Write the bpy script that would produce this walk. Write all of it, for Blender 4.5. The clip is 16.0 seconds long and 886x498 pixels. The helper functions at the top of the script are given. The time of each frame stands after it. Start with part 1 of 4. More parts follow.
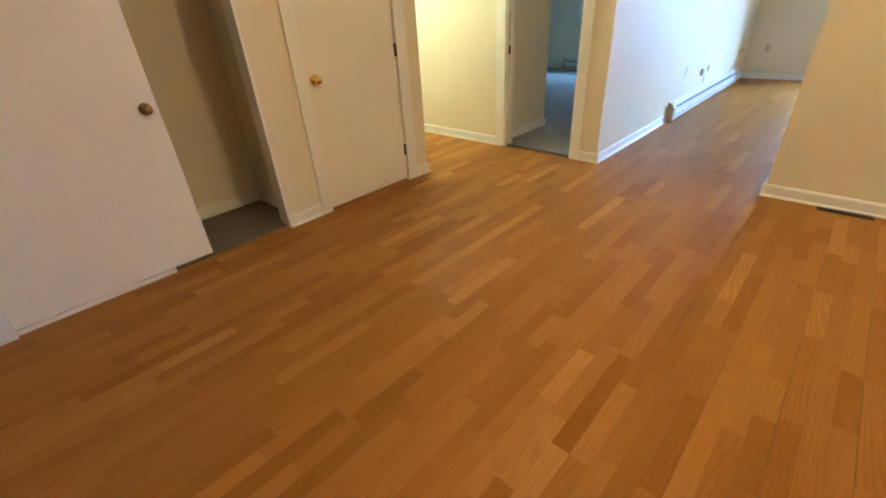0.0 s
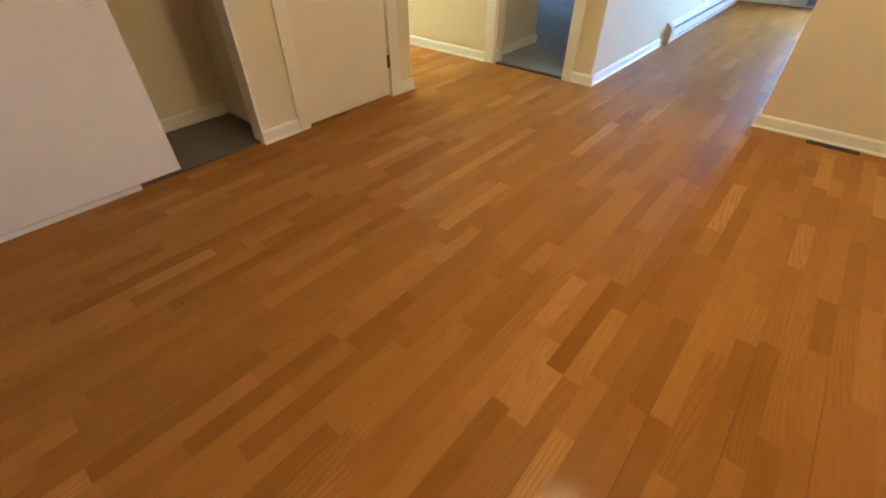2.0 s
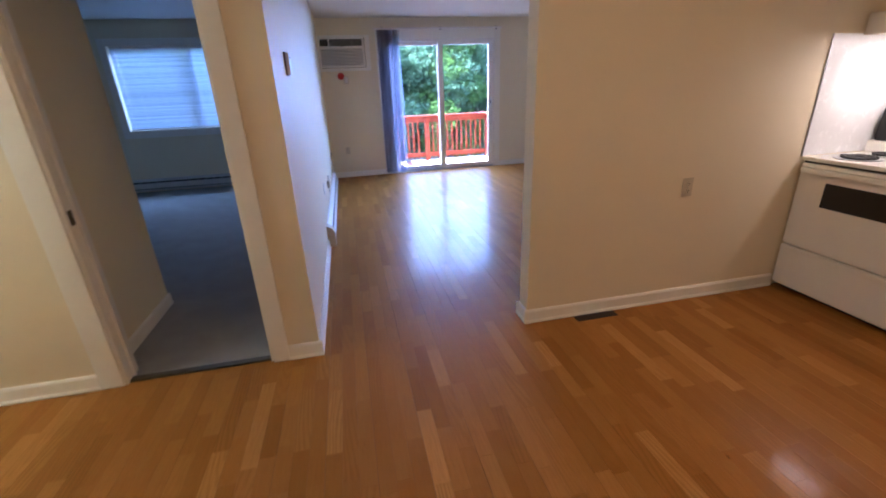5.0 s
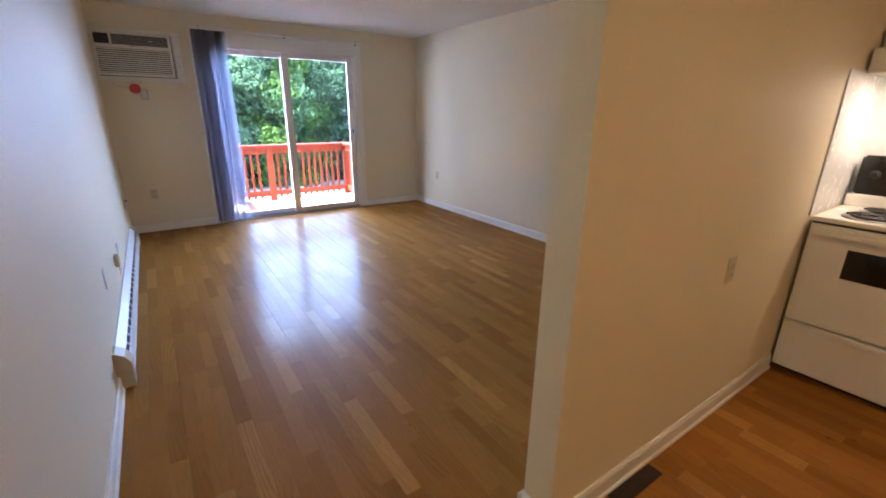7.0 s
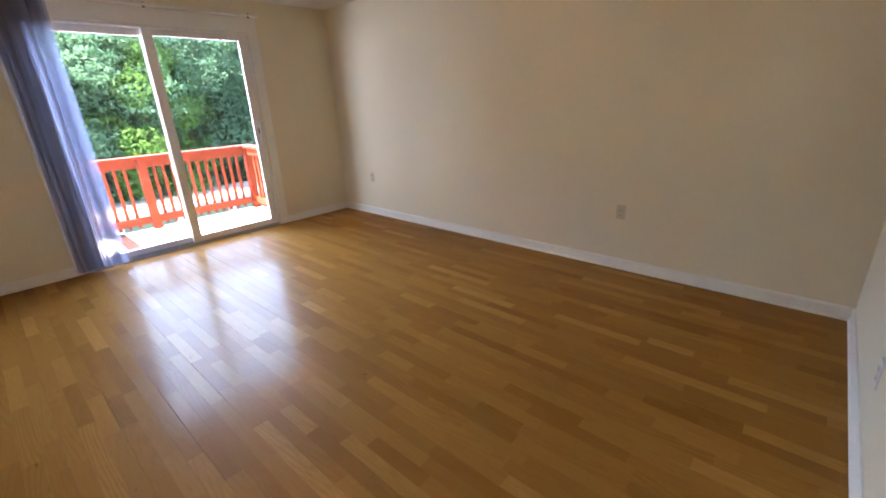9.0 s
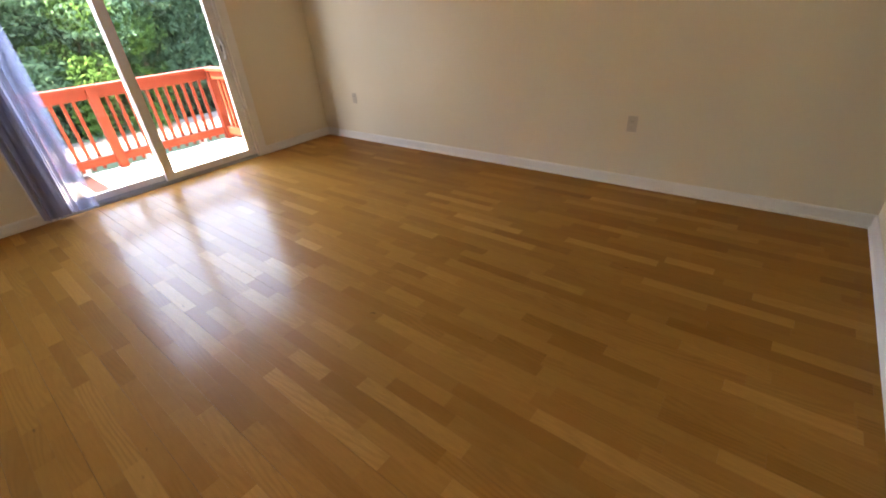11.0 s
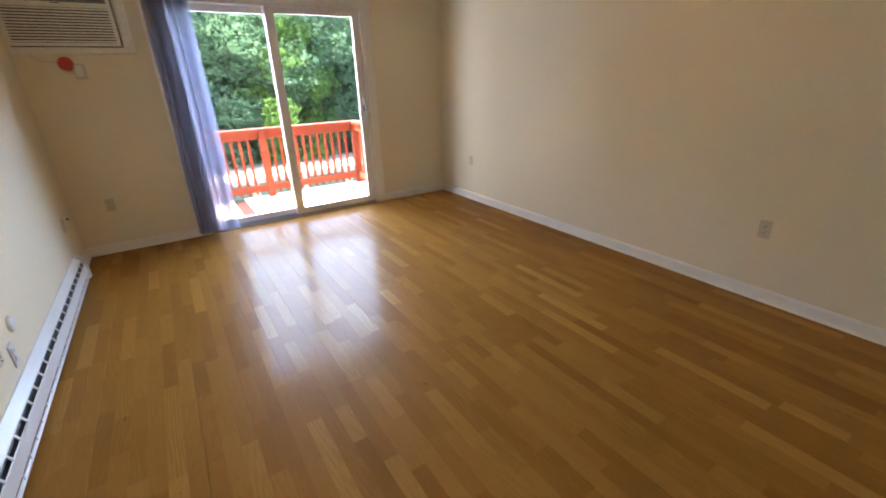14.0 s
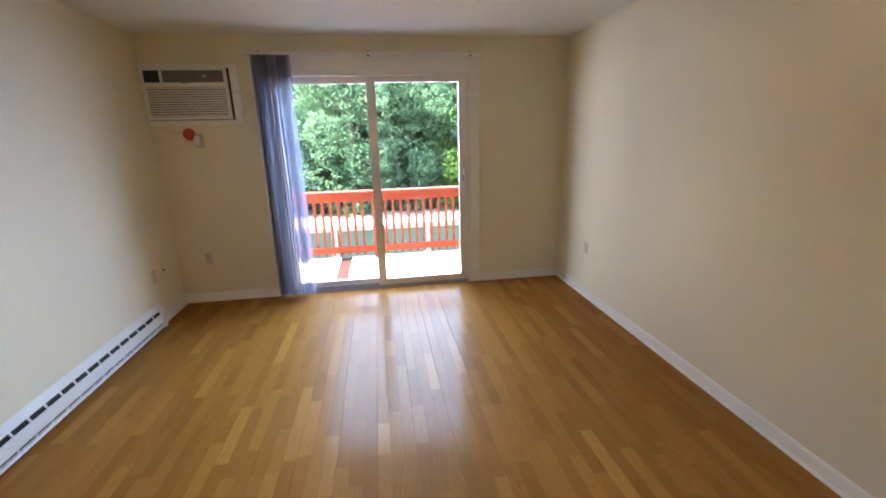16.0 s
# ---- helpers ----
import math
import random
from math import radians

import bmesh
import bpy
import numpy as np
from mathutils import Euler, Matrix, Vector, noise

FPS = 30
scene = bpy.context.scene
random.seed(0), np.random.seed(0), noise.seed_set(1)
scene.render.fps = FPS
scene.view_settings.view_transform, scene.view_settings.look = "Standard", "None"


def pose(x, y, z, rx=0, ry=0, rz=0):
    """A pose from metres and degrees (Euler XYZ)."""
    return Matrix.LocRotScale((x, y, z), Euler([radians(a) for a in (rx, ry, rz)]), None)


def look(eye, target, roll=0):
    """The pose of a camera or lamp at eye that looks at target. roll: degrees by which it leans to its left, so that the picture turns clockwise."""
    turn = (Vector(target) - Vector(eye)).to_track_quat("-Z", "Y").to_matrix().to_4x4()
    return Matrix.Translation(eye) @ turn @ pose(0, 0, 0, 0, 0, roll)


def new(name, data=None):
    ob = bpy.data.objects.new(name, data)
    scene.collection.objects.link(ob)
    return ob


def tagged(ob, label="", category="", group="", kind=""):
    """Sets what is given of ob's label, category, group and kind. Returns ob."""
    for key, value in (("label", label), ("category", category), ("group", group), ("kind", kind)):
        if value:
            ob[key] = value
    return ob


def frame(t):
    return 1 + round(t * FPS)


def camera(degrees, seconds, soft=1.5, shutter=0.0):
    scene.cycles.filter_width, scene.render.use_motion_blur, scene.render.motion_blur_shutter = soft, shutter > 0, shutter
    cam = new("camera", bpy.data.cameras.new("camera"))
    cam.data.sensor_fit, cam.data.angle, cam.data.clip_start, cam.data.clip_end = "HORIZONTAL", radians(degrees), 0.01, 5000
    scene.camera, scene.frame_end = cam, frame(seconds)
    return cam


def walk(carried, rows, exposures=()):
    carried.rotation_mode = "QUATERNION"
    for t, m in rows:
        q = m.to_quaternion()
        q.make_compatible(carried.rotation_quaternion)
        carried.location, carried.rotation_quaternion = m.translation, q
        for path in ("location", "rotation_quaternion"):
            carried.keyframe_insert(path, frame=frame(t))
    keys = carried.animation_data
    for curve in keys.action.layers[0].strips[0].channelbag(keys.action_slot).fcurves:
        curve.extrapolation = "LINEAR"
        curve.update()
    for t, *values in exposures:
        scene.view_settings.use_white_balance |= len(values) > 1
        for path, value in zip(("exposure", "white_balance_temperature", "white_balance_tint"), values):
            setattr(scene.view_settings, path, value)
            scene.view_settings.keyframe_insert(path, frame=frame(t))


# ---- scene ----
cam = camera(93.3, 16.0, soft=1.8, shutter=0.3)
PATH = [
    (0, (0.114, 0.7, 1.28), (1.347, 1.919, 0.283), -3.6),
    (0.5, (0.123, 0.687, 1.26), (1.344, 1.841, 0.176), -3.9),
    (1, (0.117, 0.698, 1.243), (1.33, 1.801, 0.098), -3.6),
    (1.5, (0.107, 0.717, 1.243), (1.298, 1.778, 0.036), -2.5),
    (2, (0.094, 0.808, 1.221), (1.261, 1.806, -0.06), -0.0),
    (2.5, (0.155, 1.023, 1.23), (1.471, 1.978, 0.066), 0.6),
    (3, (0.308, 1.241, 1.299), (1.917, 2.022, 0.403), 3.0),
    (3.5, (0.504, 1.436, 1.342), (2.236, 1.959, 0.491), -0.6),
    (4, (0.756, 1.582, 1.358), (2.573, 1.788, 0.548), -1.2),
    (4.5, (1.142, 1.762, 1.391), (2.998, 1.646, 0.653), -0.6),
    (5, (1.537, 1.935, 1.4), (3.361, 1.549, 0.676), -2.3),
    (5.2, (1.694, 1.991, 1.393), (3.498, 1.475, 0.701), -1.5),
    (7.5, (3.325, 1.818, 1.391), (4.844, 0.677, 0.765), -0.5),
    (8, (3.613, 1.755, 1.392), (5.076, 0.542, 0.769), -1.8),
    (8.5, (3.81, 1.703, 1.413), (5.19, 0.402, 0.78), -2.2),
    (8.7, (3.986, 1.694, 1.408), (5.31, 0.342, 0.761), -2.3),
    (10.8, (4.308, 1.593, 1.342), (5.459, 0.277, 0.37), -5.4),
    (11, (4.316, 1.61, 1.338), (5.454, 0.31, 0.33), -4.9),
    (11.5, (4.33, 1.628, 1.32), (5.451, 0.373, 0.238), -4.7),
    (12, (4.354, 1.637, 1.303), (5.467, 0.411, 0.182), -4.8),
    (12.5, (4.37, 1.636, 1.3), (5.49, 0.42, 0.175), -4.8),
    (13, (4.367, 1.648, 1.336), (5.561, 0.415, 0.311), -4.2),
    (13.5, (4.307, 1.566, 1.388), (5.645, 0.37, 0.506), -2.9),
    (14, (4.24, 1.4, 1.44), (5.798, 0.407, 0.673), -1.8),
    (14.5, (4.374, 1.176, 1.443), (6.075, 0.375, 0.763), -1.5),
    (15, (4.533, 0.93, 1.475), (6.324, 0.293, 0.852), -1.2),
    (15.5, (4.585, 0.59, 1.508), (6.439, 0.174, 0.884), 1.5),
    (16, (4.733, 0.255, 1.563), (6.64, -0.026, 1.03), -1.5),
]
EXPOSURES = [(0.0, 5.2, 6000, 6), (2.3, 5.2, 6000, 6), (3.0, 4.7, 5700, 13), (3.5, 4.5, 5500, 16), (5.0, 4.22, 5700, 31), (7.5, 4.15, 7100, 23), (8.5, 4.2, 7700, 22), (11.0, 4.15, 9900, 24), (13.0, 4.15, 9900, 24), (14.0, 4.15, 8900, 21), (16.0, 4.1, 8400, 19)]
walk(cam, [(t, look(eye, target, roll)) for t, eye, target, roll in PATH], EXPOSURES)

# ---- light ----
SUN_DIR = Vector((0.04, 0.60, 0.80))
world = bpy.data.worlds.new("sky")
scene.world = world
world.use_nodes = True
wn = world.node_tree.nodes
sky = wn.new("ShaderNodeTexSky")
sky.sky_type = "NISHITA"
sky.sun_disc = False
sky.sun_elevation = radians(53)
sky.sun_rotation = radians(4)
sky.air_density, sky.dust_density = 1.0, 1.2
wn["Background"].inputs[1].default_value = 0.15
world.node_tree.links.new(sky.outputs[0], wn["Background"].inputs[0])


def lamp(name, kind, m, energy, color, **settings):
    data = bpy.data.lights.new(name, kind)
    data.energy, data.color = energy, color
    for key, value in settings.items():
        if key == "angle":
            data.angle = value
        elif key == "size":
            data.size = value
        elif key == "size_y":
            data.shape = "RECTANGLE"
            data.size_y = value
        elif key == "radius":
            data.shadow_soft_size = value
    ob = new(name, data)
    ob.matrix_world = m
    return ob


lamp("sun", "SUN", look(SUN_DIR * 30, (0, 0, 0)), 5.0, (1.0, 0.95, 0.86), angle=radians(0.6))
# daylight standing in for the open sky, outside the glazed openings
lamp("sky_light_living", "AREA", look((11.4, -1.6, 3.5), (7.0, 0.4, 0.6)), 262, (0.30, 0.55, 1.0), size=6.6, size_y=5.8)
# added low lamp north of the deck that throws a bright patch on the south wall
lamp("sky_light_north", "AREA", look((10.6, 3.6, 1.3), (9.4, -1.6, 0.9)), 13, (0.55, 0.70, 1.0), size=1.6, size_y=1.6)
lamp("sky_light_bedroom", "AREA", look((10.4, 4.0, 3.3), (7.0, 4.0, 0.2)), 8.5, (0.30, 0.60, 1.0), size=2.0, size_y=1.4)
# added fill for an unseen kitchen ceiling light, then the hall and cooker hood bulbs
lamp("kitchen_bulb", "POINT", pose(1.50, 0.86, 2.27), 1.30, (1.0, 0.73, 0.36), radius=0.16)
lamp("hall_bulb", "POINT", pose(3.14, 4.60, 2.25), 1.4, (0.72, 1.0, 0.90), radius=0.10)
lamp("hood_bulb", "AREA", pose(3.3, -1.21, 1.560), 0.20, (1.0, 0.86, 0.66), size=0.30, size_y=0.10)


# ---- materials ----
class Nodes:
    def __init__(self, name):
        self.m = bpy.data.materials.new(name)
        self.m.use_nodes = True
        self.t = self.m.node_tree
        self.b = self.t.nodes["Principled BSDF"]
        self.out = self.t.nodes["Material Output"]

    def add(self, kind, **values):
        n = self.t.nodes.new("ShaderNode" + kind)
        for key, value in values.items():
            n.inputs[key.replace("_", " ")].default_value = value
        return n

    def link(self, a, b):
        self.t.links.new(a, b)

    def set(self, **values):
        for key, value in values.items():
            self.b.inputs[key.replace("_", " ")].default_value = value
        return self

    def noise(self, scale, detail=4.0, vector=None, rough=0.55):
        n = self.add("TexNoise", Scale=scale, Detail=detail, Roughness=rough)
        self.link(vector if vector else self.coords(), n.inputs["Vector"])
        return n.outputs["Fac"]

    def coords(self, stretch=None, which="Object"):
        tc = self.add("TexCoord")
        if not stretch:
            return tc.outputs[which]
        mp = self.add("Mapping", Scale=stretch)
        self.link(tc.outputs[which], mp.inputs["Vector"])
        return mp.outputs["Vector"]

    def ramp(self, fac, *stops):
        r = self.t.nodes.new("ShaderNodeValToRGB")
        while len(r.color_ramp.elements) < len(stops):
            r.color_ramp.elements.new(0.5)
        for e, (p, c) in zip(r.color_ramp.elements, stops):
            e.position, e.color = p, (*c, 1) if len(c) == 3 else c
        self.link(fac, r.inputs["Fac"])
        return r.outputs["Color"]

    def mix(self, fac, a, b, blend="MIX"):
        n = self.t.nodes.new("ShaderNodeMix")
        n.data_type, n.blend_type = "RGBA", blend
        for s, v in ((n.inputs[0], fac), (n.inputs[6], a), (n.inputs[7], b)):
            if hasattr(v, "is_output"):
                self.link(v, s)
            else:
                s.default_value = v if isinstance(v, float) else (*v, 1)
        return n.outputs[2]

    def math(self, op, a, b=0.0):
        n = self.t.nodes.new("ShaderNodeMath")
        n.operation = op
        for s, v in ((n.inputs[0], a), (n.inputs[1], b)):
            if hasattr(v, "is_output"):
                self.link(v, s)
            else:
                s.default_value = v
        return n.outputs[0]

    def bump(self, height, strength, distance):
        n = self.add("Bump", Strength=strength, Distance=distance)
        self.link(height, n.inputs["Height"])
        self.link(n.outputs["Normal"], self.b.inputs["Normal"])
        return n


def painted(name, color, rough=0.55, vary=0.06, grain=90.0, relief=0.0006, stain=1.3):
    """Paint with a roller's fine relief and slow, faint unevenness."""
    n = Nodes(name)
    dark = tuple(c * (1 - vary) for c in color)
    light = tuple(min(1.0, c * (1 + vary * 0.5)) for c in color)
    slow = n.noise(stain, 3.0)
    fine = n.noise(grain, 3.0)
    base = n.ramp(slow, (0.3, dark), (0.7, light))
    base = n.mix(0.25, base, n.ramp(fine, (0.35, dark), (0.65, light)))
    n.link(base, n.b.inputs["Base Color"])
    n.set(Roughness=rough)
    n.link(n.ramp(slow, (0.3, (rough - 0.05,) * 3), (0.7, (rough + 0.06,) * 3)), n.b.inputs["Roughness"])
    if relief:
        n.bump(fine, 0.35, relief)
    return n.m


def plain(name, color, rough=0.5, metal=0.0, vary=0.08, scale=25.0):
    n = Nodes(name)
    f = n.noise(scale, 3.0)
    n.link(n.ramp(f, (0.3, tuple(c * (1 - vary) for c in color)), (0.7, tuple(min(1, c * (1 + vary)) for c in color))), n.b.inputs["Base Color"])
    n.link(n.ramp(f, (0.3, (max(0.02, rough * 0.85),) * 3), (0.7, (min(1, rough * 1.15),) * 3)), n.b.inputs["Roughness"])
    n.set(Metallic=metal)
    return n.m


def oak():
    """Varnished oak strips: tone by strip, cathedral figure, fine grain, pores and small knots."""
    n = Nodes("varnished oak strips")
    info, geo, tc = n.add("ObjectInfo"), n.add("NewGeometry"), n.add("TexCoord")
    rnd = n.math("FRACT", n.math("ADD", info.outputs["Random"], n.math("MULTIPLY", geo.outputs["Random Per Island"], 7.31)))
    rnd2 = n.math("FRACT", n.math("MULTIPLY", rnd, 17.7))
    rnd3 = n.math("FRACT", n.math("MULTIPLY", rnd, 91.3))

    def moved(by_x, by_y, sx, sy, z=None):
        """The strip's own length and width in metres, moved by random amounts and stretched."""
        shift = n.add("CombineXYZ")
        n.link(by_x, shift.inputs[0])
        n.link(by_y, shift.inputs[1])
        if z is not None:
            n.link(z, shift.inputs[2])
        va = n.t.nodes.new("ShaderNodeVectorMath")
        va.operation = "ADD"
        n.link(tc.outputs["UV"], va.inputs[0])
        n.link(shift.outputs[0], va.inputs[1])
        mp = n.add("Mapping", Scale=(sx, sy, 1.0))
        n.link(va.outputs[0], mp.inputs["Vector"])
        return mp.outputs["Vector"]

    far_x, far_y = n.math("MULTIPLY", rnd, 61.0), n.math("MULTIPLY", rnd2, 37.0)
    tone = n.ramp(rnd, (0.0, (0.285, 0.109, 0.019)), (0.12, (0.332, 0.131, 0.025)), (0.5, (0.372, 0.150, 0.030)), (0.86, (0.420, 0.177, 0.038)), (1.0, (0.540, 0.252, 0.066)))
    wave = n.add("TexWave", Scale=1.3, Distortion=4.5, Detail=4.0, Detail_Scale=1.6)
    wave.wave_type = "RINGS"
    wave.rings_direction = "Z"
    n.link(moved(n.math("MULTIPLY", n.math("SUBTRACT", rnd2, 0.5), 1.1), n.math("MULTIPLY", n.math("SUBTRACT", rnd3, 0.5), 0.11), 1.6, 17.0, n.math("MULTIPLY", rnd3, 9.0)), wave.inputs["Vector"])
    grain = n.noise(1.0, 5.0, moved(far_x, far_y, 9.0, 90.0))
    pores = n.noise(1.0, 3.0, moved(far_x, far_y, 30.0, 600.0))
    knot = n.noise(1.0, 2.0, moved(far_x, far_y, 9.0, 22.0))
    slow = n.noise(1.0, 2.0, moved(far_x, far_y, 3.0, 9.0))
    figure = n.ramp(wave.outputs["Fac"], (0.50, (0, 0, 0)), (0.80, (1, 1, 1)))
    strong = n.ramp(rnd3, (0.45, (0.03,) * 3), (0.97, (0.34,) * 3))
    base = n.mix(n.math("MULTIPLY", n.math("MULTIPLY", figure, strong), n.ramp(slow, (0.3, (0.45,) * 3), (0.6, (1, 1, 1)))), tone, (0.155, 0.058, 0.008))
    base = n.mix(n.math("MULTIPLY", n.ramp(grain, (0.38, (1, 1, 1)), (0.62, (0, 0, 0))), 0.20), base, (0.22, 0.088, 0.014))
    base = n.mix(n.math("MULTIPLY", n.ramp(slow, (0.35, (0, 0, 0)), (0.75, (1, 1, 1))), 0.30), base, (0.40, 0.190, 0.042))
    base = n.mix(n.math("MULTIPLY", n.ramp(pores, (0.28, (1, 1, 1)), (0.42, (0, 0, 0))), 0.24), base, (0.14, 0.055, 0.010))
    base = n.mix(n.math("MULTIPLY", n.ramp(knot, (0.20, (1, 1, 1)), (0.27, (0, 0, 0))), 0.75), base, (0.085, 0.032, 0.008))
    n.link(base, n.b.inputs["Base Color"])
    n.link(n.ramp(grain, (0.3, (0.38,) * 3), (0.7, (0.46,) * 3)), n.b.inputs["Roughness"])
    n.set(IOR=1.5, Specular_IOR_Level=0.035, Coat_Weight=0.115, Coat_Roughness=0.13, Coat_IOR=1.5)
    n.bump(grain, 0.04, 0.0008)
    return n.m


def carpet_material(name, color):
    n = Nodes(name)
    tuft = n.noise(420.0, 2.0)
    tread = n.noise(4.5, 3.0)
    base = n.ramp(tuft, (0.3, tuple(c * 0.6 for c in color)), (0.7, tuple(c * 1.2 for c in color)))
    base = n.mix(0.45, base, n.ramp(tread, (0.35, tuple(c * 0.72 for c in color)), (0.65, tuple(c * 1.12 for c in color))))
    n.link(base, n.b.inputs["Base Color"])
    n.set(Roughness=0.95)
    n.b.inputs["Sheen Weight"].default_value = 0.25
    n.bump(tuft, 0.9, 0.006)
    return n.m


def glass_material(name, tint=(1, 1, 1)):
    n = Nodes(name)
    clear, gloss, mixer = n.add("BsdfTransparent"), n.add("BsdfGlossy", Roughness=0.02), n.add("MixShader")
    clear.inputs["Color"].default_value = (*tint, 1)
    fres = n.add("Fresnel", IOR=1.45)
    n.link(fres.outputs[0], mixer.inputs[0])
    n.link(clear.outputs[0], mixer.inputs[1])
    n.link(gloss.outputs[0], mixer.inputs[2])
    n.link(mixer.outputs[0], n.out.inputs["Surface"])
    return n.m


def leafy(name, dark, light):
    n = Nodes(name)
    geo = n.add("NewGeometry")
    base = n.ramp(geo.outputs["Random Per Island"], (0.0, dark), (0.55, tuple((a + b) / 2 for a, b in zip(dark, light))), (1.0, light))
    dif, tra, mixer = n.add("BsdfDiffuse"), n.add("BsdfTranslucent"), n.add("MixShader", Fac=0.60)
    n.link(base, dif.inputs["Color"])
    n.link(base, tra.inputs["Color"])
    n.link(dif.outputs[0], mixer.inputs[1])
    n.link(tra.outputs[0], mixer.inputs[2])
    n.link(mixer.outputs[0], n.out.inputs["Surface"])
    return n.m


def sheer(name, color, clear=0.25, through_light=0.5):
    """Woven fabric that lets light through: part open weave, part scattering thread."""
    n = Nodes(name)
    weave = n.noise(300.0, 2.0, n.coords((1, 1, 0.08)))
    base = n.ramp(weave, (0.3, tuple(c * 0.8 for c in color)), (0.7, color))
    base = n.mix(n.math("MULTIPLY", n.add("ObjectInfo").outputs["Random"], 0.45), base, tuple(c * 0.35 for c in color))
    dif, tra, op = n.add("BsdfDiffuse"), n.add("BsdfTranslucent"), n.add("BsdfTransparent")
    a, b = n.add("MixShader", Fac=through_light), n.add("MixShader", Fac=clear)
    n.link(base, dif.inputs["Color"])
    n.link(base, tra.inputs["Color"])
    n.link(dif.outputs[0], a.inputs[1])
    n.link(tra.outputs[0], a.inputs[2])
    n.link(a.outputs[0], b.inputs[1])
    n.link(op.outputs[0], b.inputs[2])
    n.link(b.outputs[0], n.out.inputs["Surface"])
    return n.m


def glowing(name, color, strength):
    n = Nodes(name)
    n.set(Roughness=0.4)
    n.b.inputs["Base Color"].default_value = (0.85, 0.82, 0.75, 1)
    n.b.inputs["Emission Color"].default_value = (*color, 1)
    n.b.inputs["Emission Strength"].default_value = strength
    return n.m


WALL = painted("cream wall paint", (0.81, 0.71, 0.52), 0.6, 0.035, 140.0, 0.0007)
CEIL = painted("white ceiling paint", (0.80, 0.77, 0.72), 0.8, 0.03, 60.0, 0.0012)
TRIM = painted("white trim paint", (0.86, 0.82, 0.74), 0.38, 0.04, 60.0, 0.0003, 3.0)
DOOR = painted("white door paint", (0.85, 0.78, 0.67), 0.42, 0.04, 45.0, 0.0003, 2.2)
OAK = oak()
SUBFLOOR = plain("dark floor joint", (0.055, 0.028, 0.010), 0.8)
CARPET = carpet_material("grey carpet", (0.30, 0.29, 0.26))
CLOSET_CARPET = carpet_material("brown closet carpet", (0.15, 0.10, 0.05))
BRASS = plain("polished brass", (0.86, 0.63, 0.22), 0.12, 1.0, 0.1, 60.0)
OLD_BRASS = plain("worn bronze", (0.34, 0.22, 0.10), 0.35, 0.9, 0.2, 60.0)
DARK_METAL = plain("dark hinge metal", (0.10, 0.085, 0.06), 0.45, 0.8, 0.2, 60.0)
STEEL = plain("bare steel", (0.50, 0.50, 0.50), 0.35, 1.0)
ENAMEL = painted("white enamel", (0.80, 0.77, 0.71), 0.22, 0.02, 30.0, 0.0)
HEATER_WHITE = painted("heater enamel", (0.78, 0.77, 0.75), 0.35, 0.05, 30.0, 0.0002, 4.0)
BEIGE = plain("beige plastic", (0.55, 0.42, 0.26), 0.45, 0.0, 0.06)
PLATE = plain("ivory plastic plate", (0.60, 0.52, 0.38), 0.4, 0.0, 0.06)
WHITE_PLATE = plain("white plastic plate", (0.74, 0.71, 0.66), 0.4, 0.0, 0.04)
BLACK = plain("black recess", (0.012, 0.011, 0.010), 0.5, 0.0, 0.2)
BLACK_GLASS = plain("black glass", (0.010, 0.008, 0.007), 0.08, 0.0, 0.1)
COIL = plain("burner coil", (0.025, 0.023, 0.022), 0.55, 0.4, 0.2)
AC_WHITE = plain("aged white plastic", (0.82, 0.79, 0.72), 0.45, 0.0, 0.05)
AC_GRILLE = plain("grey plastic slat", (0.36, 0.34, 0.31), 0.5, 0.0, 0.08)
VINYL = plain("almond vinyl frame", (0.80, 0.75, 0.70), 0.38, 0.0, 0.05)
ALU = plain("dull aluminium", (0.42, 0.43, 0.46), 0.35, 0.9, 0.1)
GLASS = glass_material("window glass")
VANE = sheer("grey blue vane fabric", (0.56, 0.54, 0.62), 0.14, 0.50)
VANE_THIN = sheer("thin grey blue vane fabric", (0.34, 0.34, 0.44), 0.50, 0.45)
SLAT = sheer("white mini blind slat", (0.50, 0.64, 0.76), 0.0, 0.30)
RED_PLASTIC = plain("red plastic", (0.60, 0.035, 0.02), 0.4, 0.0, 0.08)
LAMP_GLASS = glowing("lit opal glass", (1.0, 0.78, 0.48), 1.2)
HOOD_GLASS = glowing("lit hood lens", (1.0, 0.90, 0.72), 1.0)
CABINET = painted("cream cabinet laminate", (0.72, 0.66, 0.55), 0.4, 0.04, 30.0, 0.0002)
SPLASH = plain("white splash panel", (0.78, 0.79, 0.79), 0.25, 0.0, 0.03)


def deck_paint(name, color, wear=(0.45, 0.40, 0.34), low=0.60, high=0.78):
    n = Nodes(name)
    slow = n.noise(9.0, 5.0, n.coords((1, 1, 1)))
    line = n.noise(1.0, 4.0, n.coords((6, 60, 60)))
    base = n.ramp(line, (0.3, tuple(c * 0.8 for c in color)), (0.7, tuple(min(1, c * 1.1) for c in color)))
    base = n.mix(n.ramp(slow, (low, (0, 0, 0)), (high, (1, 1, 1))), base, wear)
    n.link(base, n.b.inputs["Base Color"])
    n.set(Roughness=0.88, Specular_IOR_Level=0.2)
    n.bump(line, 0.3, 0.002)
    return n.m


